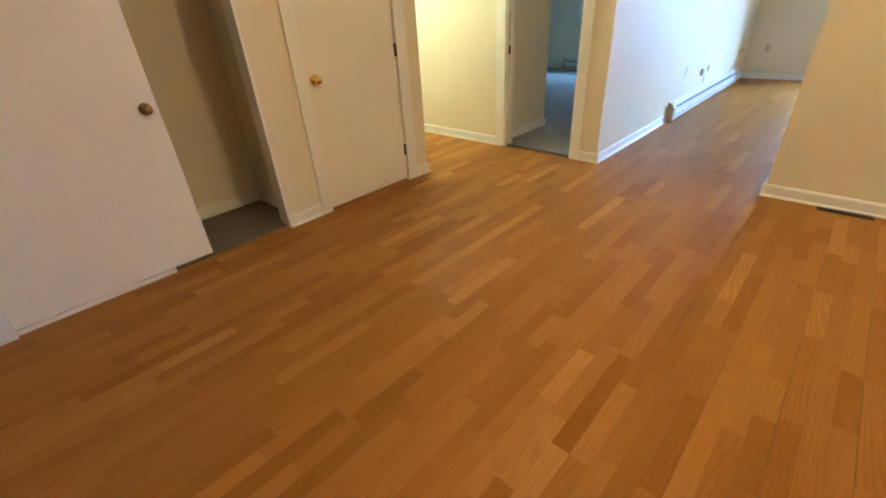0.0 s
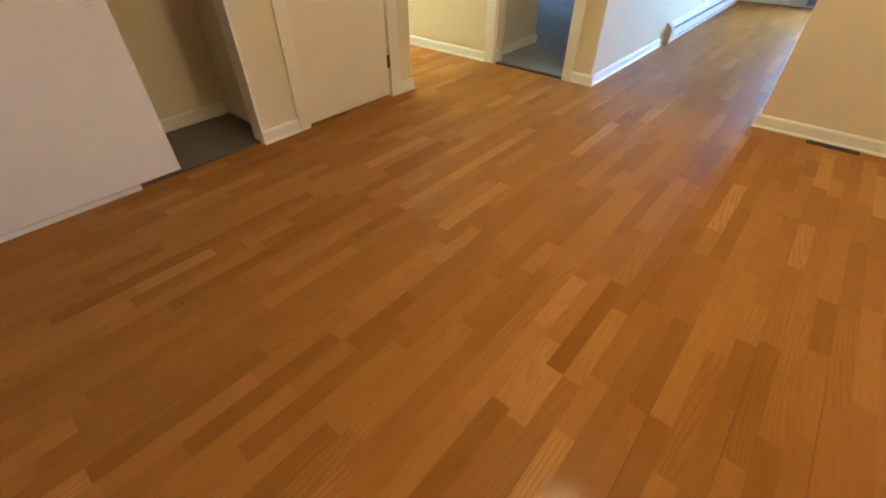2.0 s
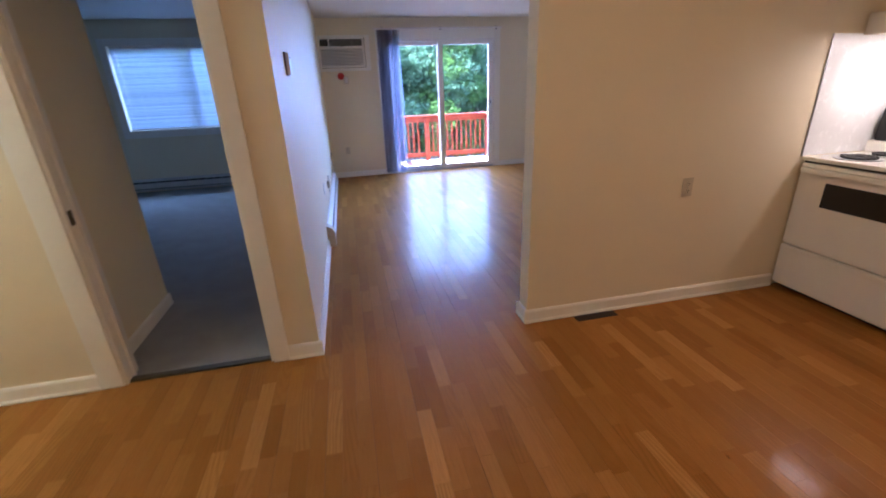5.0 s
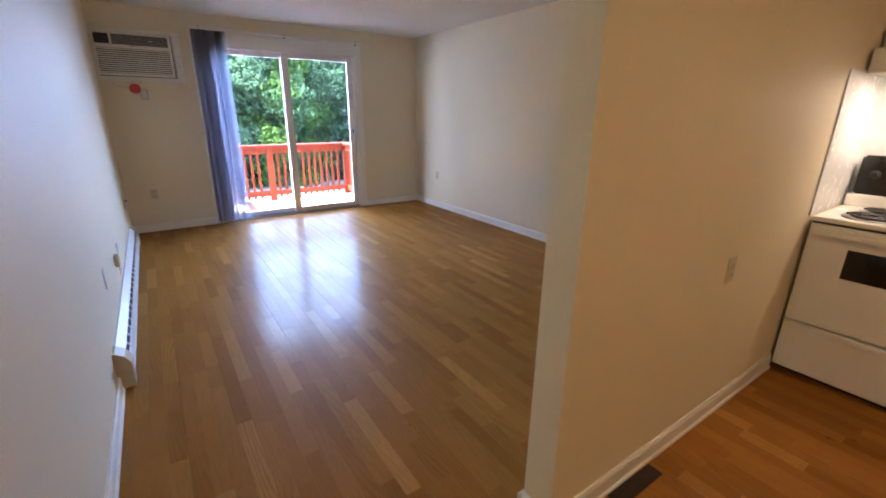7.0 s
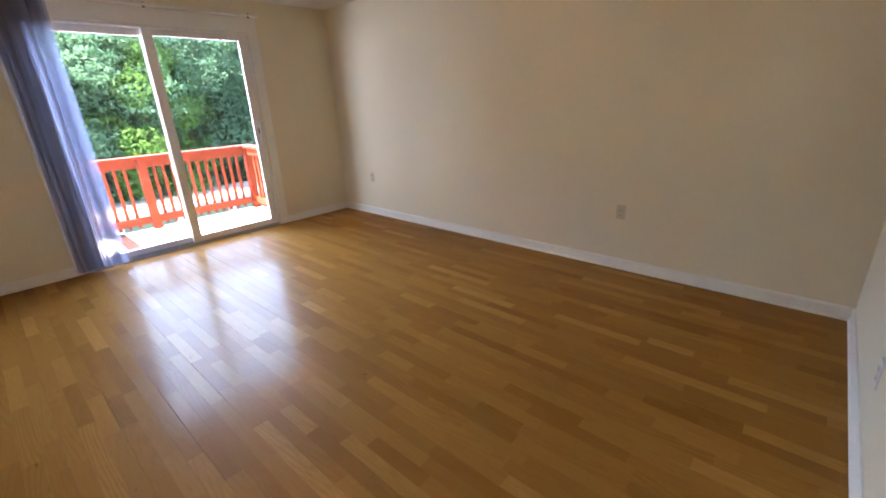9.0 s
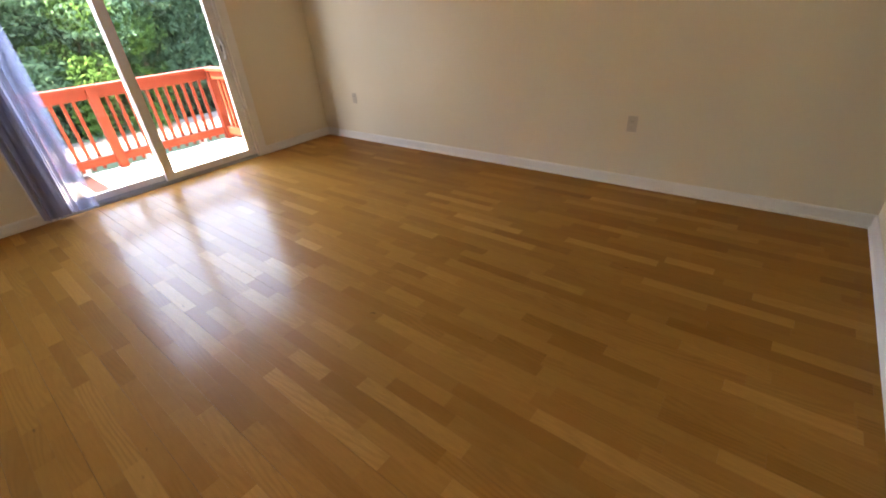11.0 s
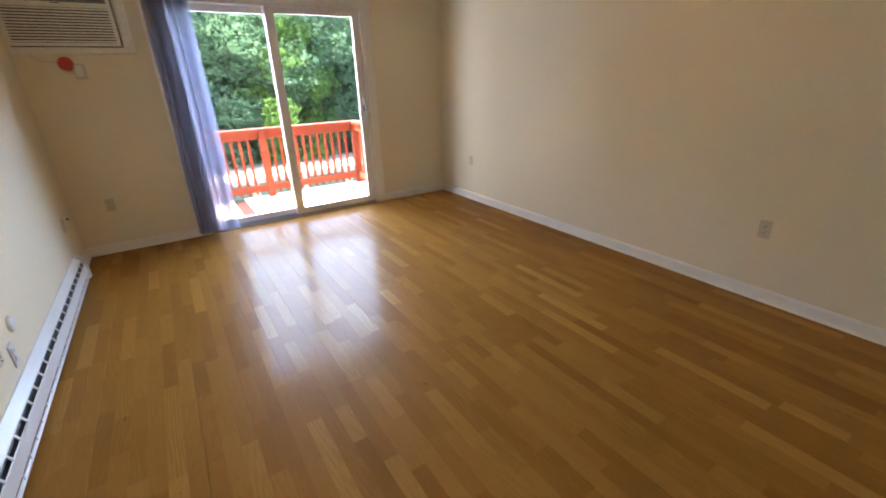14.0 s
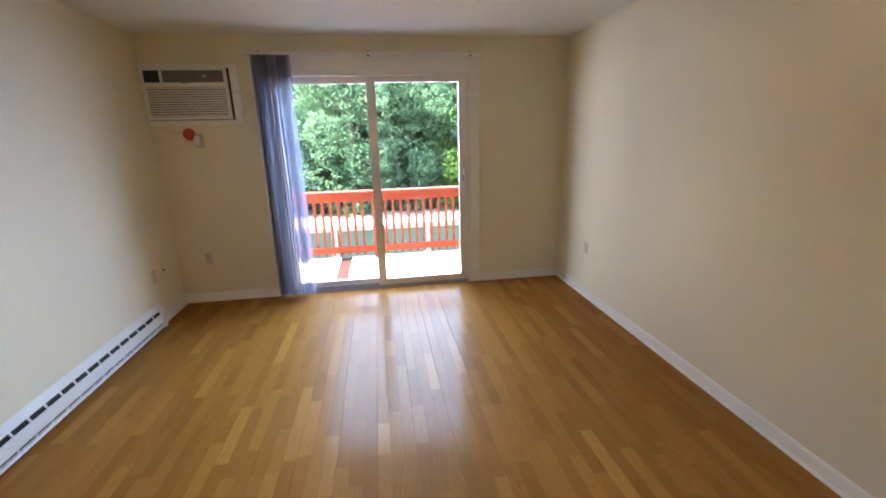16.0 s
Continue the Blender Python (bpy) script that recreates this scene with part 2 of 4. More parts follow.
RED_RAIL = deck_paint("red stained rail", (0.130, 0.020, 0.009), (0.17, 0.05, 0.025), 0.66, 0.85)
DECK_PALE = deck_paint("weathered pale deck board", (0.74, 0.69, 0.63), (0.78, 0.75, 0.70), 0.5, 0.7)
# near black red for the one band that is darker than the deck
DECK_DARK = deck_paint("deck board drawn as a dark red band", (0.020, 0.006, 0.005), (0.026, 0.010, 0.008), 0.62, 0.85)
BARK = plain("grey brown bark", (0.11, 0.08, 0.055), 0.9, 0.0, 0.3, 8.0)
LEAF_DEEP = leafy("deep green leaves", (0.050, 0.142, 0.084), (0.086, 0.206, 0.116))
LEAF_COOL = leafy("cool green leaves", (0.056, 0.150, 0.106), (0.098, 0.220, 0.152))
LEAF_LIME = leafy("yellow green leaves", (0.046, 0.138, 0.044), (0.090, 0.205, 0.066))
GRASS = plain("grass and weeds", (0.06, 0.09, 0.03), 0.9, 0.0, 0.4, 0.6)
ASPHALT = plain("worn asphalt", (0.055, 0.055, 0.058), 0.85, 0.0, 0.2, 1.2)
ROOFING = plain("pale membrane roof", (0.19, 0.187, 0.185), 0.7, 0.0, 0.12, 0.8)
GARAGE_GREEN = plain("dark green garage door", (0.03, 0.10, 0.085), 0.5, 0.0, 0.12, 3.0)
GARAGE_WHITE = plain("white garage post", (0.34, 0.33, 0.32), 0.6, 0.0, 0.08, 3.0)
SIDING = plain("tan siding", (0.45, 0.38, 0.30), 0.7, 0.0, 0.1, 2.0)


# ---- mesh helpers ----
def obj(name, bm, mat, parent=None, label="", smooth=False):
    me = bpy.data.meshes.new(name)
    bm.normal_update()
    bm.to_mesh(me)
    bm.free()
    for m in mat if isinstance(mat, (list, tuple)) else (mat,):
        me.materials.append(m)
    if smooth:
        me.shade_smooth()
    ob = new(name, me)
    ob.parent = parent
    if label:
        ob["label"] = label
    return ob


def part(name, bm, mat, parent, label="", smooth=False):
    return obj(name, bm, mat, parent, label, smooth)


def thing(name, label, category, group="", kind="", at=(0, 0, 0)):
    e = new(name)
    e.empty_display_size = 0.1
    e.location = at
    return tagged(e, label, category, group, kind)


def structure(name, bm, mat, label="", category="", smooth=False):
    return tagged(obj(name, bm, mat, None, "", smooth), label, category, "", "structure")


def box(bm, x0, x1, y0, y1, z0, z1, bevel=0.0, mat=0):
    """Adds a box; bevel rounds its edges by two segments."""
    made = bmesh.ops.create_cube(bm, size=1.0, matrix=Matrix.Translation(((x0 + x1) / 2, (y0 + y1) / 2, (z0 + z1) / 2)) @ Matrix.Diagonal((abs(x1 - x0), abs(y1 - y0), abs(z1 - z0), 1)))
    vs = made["verts"]
    if mat:
        for f in {f for v in vs for f in v.link_faces}:
            f.material_index = mat
    if bevel:
        es = list({e for v in vs for e in v.link_edges})
        bmesh.ops.bevel(bm, geom=es, offset=bevel, segments=2, profile=0.6, affect="EDGES", clamp_overlap=True)
    return bm


def boxes(*rows, bevel=0.0):
    bm = bmesh.new()
    for r in rows:
        box(bm, *r, bevel=bevel)
    return bm


def tube(bm, a, b, r0, r1=None, seg=16):
    """A capped cylinder or cone from a to b."""
    a, b = Vector(a), Vector(b)
    r1 = r0 if r1 is None else r1
    m = Matrix.Translation((a + b) / 2) @ (b - a).to_track_quat("Z", "Y").to_matrix().to_4x4()
    bmesh.ops.create_cone(bm, cap_ends=True, segments=seg, radius1=r0, radius2=r1, depth=(b - a).length, matrix=m)
    return bm


def ball(bm, at, r, scale=(1, 1, 1), u=16, v=10):
    bmesh.ops.create_uvsphere(bm, u_segments=u, v_segments=v, radius=r, matrix=Matrix.Translation(at) @ Matrix.Diagonal((*scale, 1)))
    return bm


def lathe(bm, profile, at, axis=(0, 0, 1), seg=24):
    """Turns (radius, height) pairs about an axis through at."""
    turn = Vector(axis).to_track_quat("Z", "Y").to_matrix()
    rings = []
    for r, h in profile:
        rings.append([bm.verts.new(Vector(at) + turn @ Vector((r * math.cos(2 * math.pi * k / seg), r * math.sin(2 * math.pi * k / seg), h))) for k in range(seg)])
    for lo, hi in zip(rings, rings[1:]):
        for k in range(seg):
            bm.faces.new((lo[k], lo[(k + 1) % seg], hi[(k + 1) % seg], hi[k]))
    bm.faces.new(rings[-1])
    bm.faces.new(list(reversed(rings[0])))
    return bm


def extrude(bm, outline, origin, out, along, length):
    """Sweeps an outline of (distance out, height) along a wall: a prism with closed ends."""
    origin, out, along = Vector(origin), Vector(out), Vector(along)
    ring = lambda d: [bm.verts.new(origin + out * u + Vector((0, 0, v)) + along * d) for u, v in outline]  # noqa: E731
    a, b = ring(0), ring(length)
    n = len(a)
    for k in range(n):
        bm.faces.new((a[k], a[(k + 1) % n], b[(k + 1) % n], b[k]))
    bm.faces.new(list(reversed(a)))
    bm.faces.new(b)
    bmesh.ops.recalc_face_normals(bm, faces=bm.faces)
    return bm


# ---- plan ----
H = 2.44
CLOSET_Y, BED_X, BED_X2, HEAT_Y, KIT_X, KIT_X2, FAR_X, SOUTH_Y = 3.332, 3.671, 3.785, 2.222, 3.660, 3.778, 8.957, -1.656
KIT_SOUTH, WEST, HALL_W, HALL_N, BED_N = -1.45, -1.6, 2.642, 5.8, 6.7
CORNER_Y = 0.968
OP_L, OP_R = -0.204, 1.262
DOOR_L, DOOR_R = 1.616, 2.404
BD_S, BD_N = 2.473, 3.218
SL_S, SL_N, SL_T = -0.668, 1.236, 2.125
WIN_S, WIN_N, WIN_B, WIN_T = 3.06, 5.11, 0.945, 2.10
IN_Y, IN_X, BACK_Y, SIDE_X = 3.32, 4.60, 4.00, 1.385

structure("wall_closet", boxes(
    (WEST, OP_L, CLOSET_Y, CLOSET_Y + 0.11, 0, H), (OP_L, OP_R, CLOSET_Y, CLOSET_Y + 0.11, 2.06, H),
    (OP_R, DOOR_L, CLOSET_Y, CLOSET_Y + 0.11, 0, H), (DOOR_L, DOOR_R, CLOSET_Y, CLOSET_Y + 0.11, 2.045, H),
    (DOOR_R, HALL_W, CLOSET_Y, CLOSET_Y + 0.11, 0, H)), WALL, "cream painted wall with two closet openings", "wall")
structure("wall_hall_west", boxes((HALL_W - 0.11, HALL_W, CLOSET_Y + 0.11, HALL_N, 0, H)), WALL, "cream painted hall wall", "wall")
structure("wall_hall_north", boxes((HALL_W - 0.11, BED_X, HALL_N, HALL_N + 0.11, 0, H)), WALL, "cream painted wall closing the hall", "wall")
structure("wall_closet_inside", boxes(
    (-0.6, SIDE_X + 0.11, BACK_Y, BACK_Y + 0.11, 0, H), (SIDE_X, SIDE_X + 0.11, CLOSET_Y + 0.11, BACK_Y, 0, H), (-0.6, -0.49, CLOSET_Y + 0.11, BACK_Y, 0, H), (SIDE_X + 0.11, HALL_W - 0.11, BACK_Y, BACK_Y + 0.11, 0, H)), WALL, "cream painted walls inside the closet", "wall")
structure("wall_bedroom", boxes(
    (BED_X, BED_X2, HEAT_Y + 0.11, BD_S, 0, H), (BED_X, BED_X2, BD_S, BD_N, 2.045, H), (BED_X, BED_X2, BD_N, HALL_N, 0, H)), WALL, "cream painted wall round the bedroom doorway", "wall")
structure("wall_heater", boxes((BED_X, FAR_X, HEAT_Y, HEAT_Y + 0.11, 0, H)), WALL, "cream painted living room wall above the heater", "wall")
structure("wall_far", boxes(
    (FAR_X, FAR_X + 0.155, SOUTH_Y - 0.11, SL_S, -6.7, H + 0.4), (FAR_X, FAR_X + 0.155, SL_S, SL_N, SL_T, H + 0.4), (FAR_X, FAR_X + 0.155, SL_S, SL_N, -6.7, -0.06),
    (FAR_X, FAR_X + 0.155, SL_N, WIN_S, -6.7, H + 0.4), (FAR_X, FAR_X + 0.155, WIN_S, WIN_N, -6.7, WIN_B), (FAR_X, FAR_X + 0.155, WIN_S, WIN_N, WIN_T, H + 0.4),
    (FAR_X, FAR_X + 0.155, WIN_N, BED_N + 0.11, -6.7, H + 0.4)), WALL, "cream painted outer wall with sliding door and window", "wall")
structure("wall_south", boxes((KIT_X2, FAR_X, SOUTH_Y - 0.11, SOUTH_Y, 0, H)), WALL, "long plain cream painted living room wall", "wall")
structure("wall_kitchen", boxes((KIT_X, KIT_X2, SOUTH_Y - 0.11, CORNER_Y, 0, H)), WALL, "cream painted partition between kitchen and living room", "wall")
structure("wall_kitchen_south", boxes((WEST, KIT_X, KIT_SOUTH - 0.11, KIT_SOUTH, 0, H)), WALL, "cream painted kitchen wall behind the cooker", "wall")
structure("wall_west", boxes((WEST - 0.11, WEST, KIT_SOUTH - 0.11, CLOSET_Y + 0.11, 0, H)), WALL, "cream painted entrance wall", "wall")
structure("wall_bedroom_closet", boxes((BED_X2, IN_X, IN_Y, IN_Y + 0.11, 0, H), (IN_X - 0.11, IN_X, IN_Y + 0.11, BED_N, 0, H)), WALL, "painted wall just inside the bedroom", "wall")
structure("wall_bedroom_north", boxes((BED_X2, FAR_X, BED_N, BED_N + 0.11, 0, H)), WALL, "painted bedroom side wall", "wall")
structure("ceiling", boxes((WEST - 0.11, FAR_X + 0.005, SOUTH_Y - 0.11, BED_N + 0.11, H, H + 0.12)), CEIL, "white painted ceiling", "ceiling")

# ---- floors ----
structure("subfloor", boxes((WEST - 0.11, FAR_X, SOUTH_Y - 0.11, BED_N + 0.11, -0.16, -0.010)), SUBFLOOR, "dark bed under the wooden strips", "floor")
structure("bedroom_carpet", boxes((BED_X + 0.033, FAR_X, HEAT_Y + 0.11, BED_N, -0.009, 0.010)), CARPET, "grey cut pile carpet in the bedroom", "carpet")
structure("closet_carpet", boxes((-0.49, SIDE_X, CLOSET_Y + 0.035, BACK_Y, -0.009, 0.010)), CLOSET_CARPET, "brown carpet on the closet floor", "carpet")

# ---- trim ----
SKIRT = [(0, 0), (0.020, 0), (0.020, 0.010), (0.013, 0.019), (0.013, 0.074), (0.007, 0.087), (0, 0.087)]


def skirting(rows):
    for origin, out, along, length in rows:
        structure("baseboard", extrude(bmesh.new(), SKIRT, origin, out, along, length), TRIM, "white painted wooden baseboard", "baseboard")


X, Y = Vector((1, 0, 0)), Vector((0, 1, 0))
skirting([
    ((OP_R, CLOSET_Y, 0), -Y, X, 1.531 - OP_R), ((2.507, CLOSET_Y, 0), -Y, X, HALL_W + 0.020 - 2.507), ((WEST, CLOSET_Y, 0), -Y, X, OP_L - 0.09 - WEST),
    ((HALL_W, CLOSET_Y, 0), X, Y, HALL_N - CLOSET_Y), ((BED_X, BD_N + 0.108, 0), -X, Y, HALL_N - BD_N - 0.108),
    ((BED_X, HEAT_Y - 0.020, 0), -X, Y, BD_S - 0.085 - HEAT_Y + 0.020), ((BED_X, HEAT_Y, 0), -Y, X, 5.43 - BED_X), ((8.41, HEAT_Y, 0), -Y, X, FAR_X - 8.41),
    ((FAR_X, SL_N + 0.092, 0), -X, Y, HEAT_Y - SL_N - 0.092), ((FAR_X, SOUTH_Y, 0), -X, Y, SL_S - 0.092 - SOUTH_Y),
    ((KIT_X2, SOUTH_Y, 0), Y, X, FAR_X - KIT_X2), ((KIT_X, -0.87, 0), -X, Y, CORNER_Y + 0.020 + 0.87), ((KIT_X, CORNER_Y, 0), Y, X, KIT_X2 - KIT_X),
    ((KIT_X2, SOUTH_Y, 0), X, Y, CORNER_Y + 0.020 - SOUTH_Y), ((BED_X2, IN_Y, 0), -Y, X, IN_X - BED_X2 + 0.020), ((IN_X, IN_Y, 0), X, Y, BED_N - IN_Y),
    ((-0.49, BACK_Y, 0.008), -Y, X, SIDE_X + 0.49), ((SIDE_X, CLOSET_Y + 0.11, 0.008), -X, Y, BACK_Y - CLOSET_Y - 0.11)])


def casing(name, rows, label):
    structure(name, boxes(*rows, bevel=0.004), TRIM, label, "door trim")


T = 0.017
casing("trim_closet_door", [
    (1.531, DOOR_L, CLOSET_Y - T, CLOSET_Y, 0, 2.13), (DOOR_R, 2.507, CLOSET_Y - T, CLOSET_Y, 0, 2.13), (DOOR_L, DOOR_R, CLOSET_Y - T, CLOSET_Y, 2.04, 2.13)], "white painted casing round the closet door")
casing("trim_closet_opening", [
    (OP_L - 0.09, OP_L, CLOSET_Y - T, CLOSET_Y, 0, 2.14), (OP_R - 0.004, OP_R + 0.012, CLOSET_Y - 0.006, CLOSET_Y + 0.115, 0, 2.06), (OP_L, OP_R, CLOSET_Y - T, CLOSET_Y, 2.05, 2.14)], "white painted frame of the sliding closet")
casing("trim_bedroom_door", [
    (BED_X - T, BED_X, BD_N, BD_N + 0.108, 0, 2.13), (BED_X - T, BED_X, BD_S - 0.085, BD_S, 0, 2.13), (BED_X - T, BED_X, BD_S, BD_N, 2.04, 2.13),
    (BED_X - 0.004, BED_X2 + 0.004, BD_N - 0.016, BD_N + 0.003, 0, 2.045), (BED_X - 0.004, BED_X2 + 0.004, BD_S - 0.003, BD_S + 0.016, 0, 2.045), (BED_X - 0.004, BED_X2 + 0.004, BD_S + 0.016, BD_N - 0.016, 2.03, 2.049),
    (BED_X + 0.053, BED_X + 0.068, BD_N - 0.028, BD_N - 0.016, 0, 2.03), (BED_X + 0.053, BED_X + 0.068, BD_S + 0.016, BD_S + 0.028, 0, 2.03)], "white painted casing and jamb of the bedroom doorway")
casing("trim_sliding_door", [
    (FAR_X - T, FAR_X, SL_S - 0.092, SL_S, 0.0, 2.265), (FAR_X - T, FAR_X, SL_N, SL_N + 0.092, 0.0, 2.265), (FAR_X - T, FAR_X, SL_S, SL_N, SL_T, 2.265)], "white painted casing round the sliding door")
casing("trim_window", [
    (FAR_X - T, FAR_X, WIN_N, WIN_N + 0.10, WIN_B - 0.11, WIN_T + 0.10), (FAR_X - T, FAR_X, WIN_S - 0.10, WIN_S, WIN_B - 0.11, WIN_T + 0.10),
    (FAR_X - T, FAR_X, WIN_S, WIN_N, WIN_T, WIN_T + 0.10), (FAR_X - T, FAR_X, WIN_S, WIN_N, WIN_B - 0.11, WIN_B - 0.02),
    (FAR_X - 0.03, FAR_X + 0.06, WIN_S, WIN_N, WIN_B - 0.02, WIN_B)], "white painted casing round the bedroom window")
structure("threshold", boxes((BED_X + 0.006, BED_X + 0.048, BD_S + 0.016, BD_N - 0.016, 0.0, 0.013), bevel=0.004), DARK_METAL, "dark worn strip where floor meets carpet", "threshold")


tagged(obj("floor_patch", boxes((KIT_X - 0.085, KIT_X - 0.0205, 0.38, 0.66, 0.0, 0.0022), bevel=0.0008), plain("dark worn filler", (0.035, 0.018, 0.010), 0.95)), "dark worn filler strip on the floor beside the baseboard", "floor patch")


# ---- doors ----
def knob(parent, at, out, mat, label, r=0.027):
    bm = bmesh.new()
    lathe(bm, [(r * 1.25, 0), (r * 1.25, 0.004), (r * 1.0, 0.010), (r * 0.42, 0.012), (r * 0.40, 0.026), (r * 0.85, 0.034), (r, 0.046), (r * 0.9, 0.056), (r * 0.5, 0.062)], at, out)
    return part("door_knob", bm, mat, parent, label, True)


closet_door = tagged(obj("door_1", boxes((DOOR_L + 0.006, DOOR_R - 0.005, CLOSET_Y + 0.004, CLOSET_Y + 0.039, 0.017, 2.034), bevel=0.002), DOOR), "flush white painted closet door, shut", "door", "", "structure")
knob(closet_door, (DOOR_L + 0.062, CLOSET_Y + 0.004, 0.915), (0, -1, 0), BRASS, "polished brass knob")
for z in (0.27, 1.03, 1.80):
    bm = boxes((DOOR_R - 0.016, DOOR_R + 0.010, CLOSET_Y - 0.0025, CLOSET_Y + 0.003, z - 0.045, z + 0.045))
    tube(bm, (DOOR_R - 0.002, CLOSET_Y - 0.007, z - 0.046), (DOOR_R - 0.002, CLOSET_Y - 0.007, z + 0.046), 0.006, seg=10)
    part("hinge", bm, DARK_METAL, closet_door, "dark metal hinge")

slide_front = tagged(obj("door_2", boxes((OP_L + 0.002, 0.744, CLOSET_Y + 0.012, CLOSET_Y + 0.046, 0.034, 2.045), bevel=0.002), DOOR), "flush white sliding closet door, half open", "sliding door", "", "structure")
knob(slide_front, (0.684, CLOSET_Y + 0.012, 0.915), (0, -1, 0), OLD_BRASS, "worn bronze knob", 0.024)
tagged(obj("door_3", boxes((OP_L + 0.002, 0.523, CLOSET_Y + 0.058, CLOSET_Y + 0.092, 0.014, 2.045), (OP_L + 0.002, 0.523, CLOSET_Y + 0.004, CLOSET_Y + 0.052, 0.003, 0.030), bevel=0.002), DOOR), "rear white sliding closet door with floor guide", "sliding door", "", "structure")

for z in (0.30, 1.02, 1.78):
    bm = boxes((BED_X + 0.014, BED_X + 0.048, BD_S + 0.016, BD_S + 0.020, z - 0.045, z + 0.045))
    tube(bm, (BED_X + 0.056, BD_S + 0.024, z - 0.046), (BED_X + 0.056, BD_S + 0.024, z + 0.046), 0.006, seg=10)
    tagged(obj("hinge", bm, DARK_METAL), "dark metal hinge on the bedroom door jamb", "hinge", "bedroom door hinges")
bm = boxes((BED_X + 0.010, BED_X + 0.042, BD_N - 0.0185, BD_N - 0.0155, 0.87, 0.94), bevel=0.001)
tagged(obj("strike_plate", bm, DARK_METAL), "dark metal strike plate on the bedroom door jamb", "strike plate")


# ---- sliding glass door ----
def sliding_door():
    d = thing("window_1", "almond framed sliding glass door, shut, facing a red deck", "sliding door", "", "structure", (FAR_X, SL_S, 0))
    o = Vector((FAR_X, SL_S, 0))
    def p(name, rows, mat, parent=d, label="", bevel=0.003):
        ob = part(name, boxes(*rows, bevel=bevel), mat, parent, label)
        if parent is d:
            ob.matrix_parent_inverse = Matrix.Translation(-o)
        return ob
    p("frame", [(8.947, 9.092, SL_S, SL_S + 0.026, -0.02, SL_T), (8.947, 9.092, SL_N - 0.026, SL_N, -0.02, SL_T), (8.947, 9.092, SL_S + 0.026, SL_N - 0.026, 2.098, SL_T)], VINYL)
    p("sill", [(8.942, 9.102, SL_S + 0.026, SL_N - 0.026, -0.02, 0.012), (8.958, 8.966, SL_S + 0.026, SL_N - 0.026, 0.012, 0.030), (9.014, 9.020, SL_S + 0.026, SL_N - 0.026, 0.012, 0.034), (9.070, 9.077, SL_S + 0.026, SL_N - 0.026, 0.012, 0.034)], ALU, d, "dull metal double track")
    # inner leaf, on the south half
    a0, a1 = SL_S + 0.027, 0.322
    p("stile", [(8.972, 9.010, a0, a0 + 0.082, 0.016, 2.097)], VINYL)
    p("stile", [(8.972, 9.010, a1 - 0.085, a1, 0.016, 2.097)], VINYL)
    p("top_rail", [(8.972, 9.010, a0 + 0.082, a1 - 0.085, 2.040, 2.097)], VINYL)
    p("bottom_rail", [(8.972, 9.010, a0 + 0.082, a1 - 0.085, 0.016, 0.092)], VINYL)
    g = p("pane", [(8.988, 8.994, a0 + 0.080, a1 - 0.083, 0.090, 2.042)], GLASS, d, "clear glass pane", 0)
    g.visible_shadow = False
    # outer leaf
    b0, b1 = 0.252, SL_N - 0.027
    p("stile", [(9.028, 9.064, b0, b0 + 0.070, 0.016, 2.097)], VINYL)
    p("stile", [(9.028, 9.064, b1 - 0.075, b1, 0.016, 2.097)], VINYL)
    p("top_rail", [(9.028, 9.064, b0 + 0.070, b1 - 0.075, 2.036, 2.097)], VINYL)
    p("bottom_rail", [(9.028, 9.064, b0 + 0.070, b1 - 0.075, 0.016, 0.088)], VINYL)
    g = p("pane", [(9.042, 9.048, b0 + 0.068, b1 - 0.073, 0.086, 2.038)], GLASS, d, "clear glass pane", 0)
    g.visible_shadow = False
    bm = bmesh.new()
    yh = a0 + 0.036
    box(bm, 8.964, 8.972, yh - 0.018, yh + 0.018, 1.00, 1.24, 0.003)
    for k in range(8):
        s, e = k / 8, (k + 1) / 8
        q = lambda u: (8.964 - 0.042 * math.sin(math.pi * u), yh, 1.02 + 0.20 * u)  # noqa: E731
        tube(bm, q(s), q(e), 0.009, seg=10)
    h = part("handle", bm, WHITE_PLATE, d, "white pull handle")
    h.matrix_parent_inverse = Matrix.Translation(-o)
    bm = boxes((8.952, 8.964, yh + 0.004, yh + 0.012, 1.09, 1.15), bevel=0.002)
    h = part("latch", bm, BLACK, d, "dark thumb latch")
    h.matrix_parent_inverse = Matrix.Translation(-o)


sliding_door()


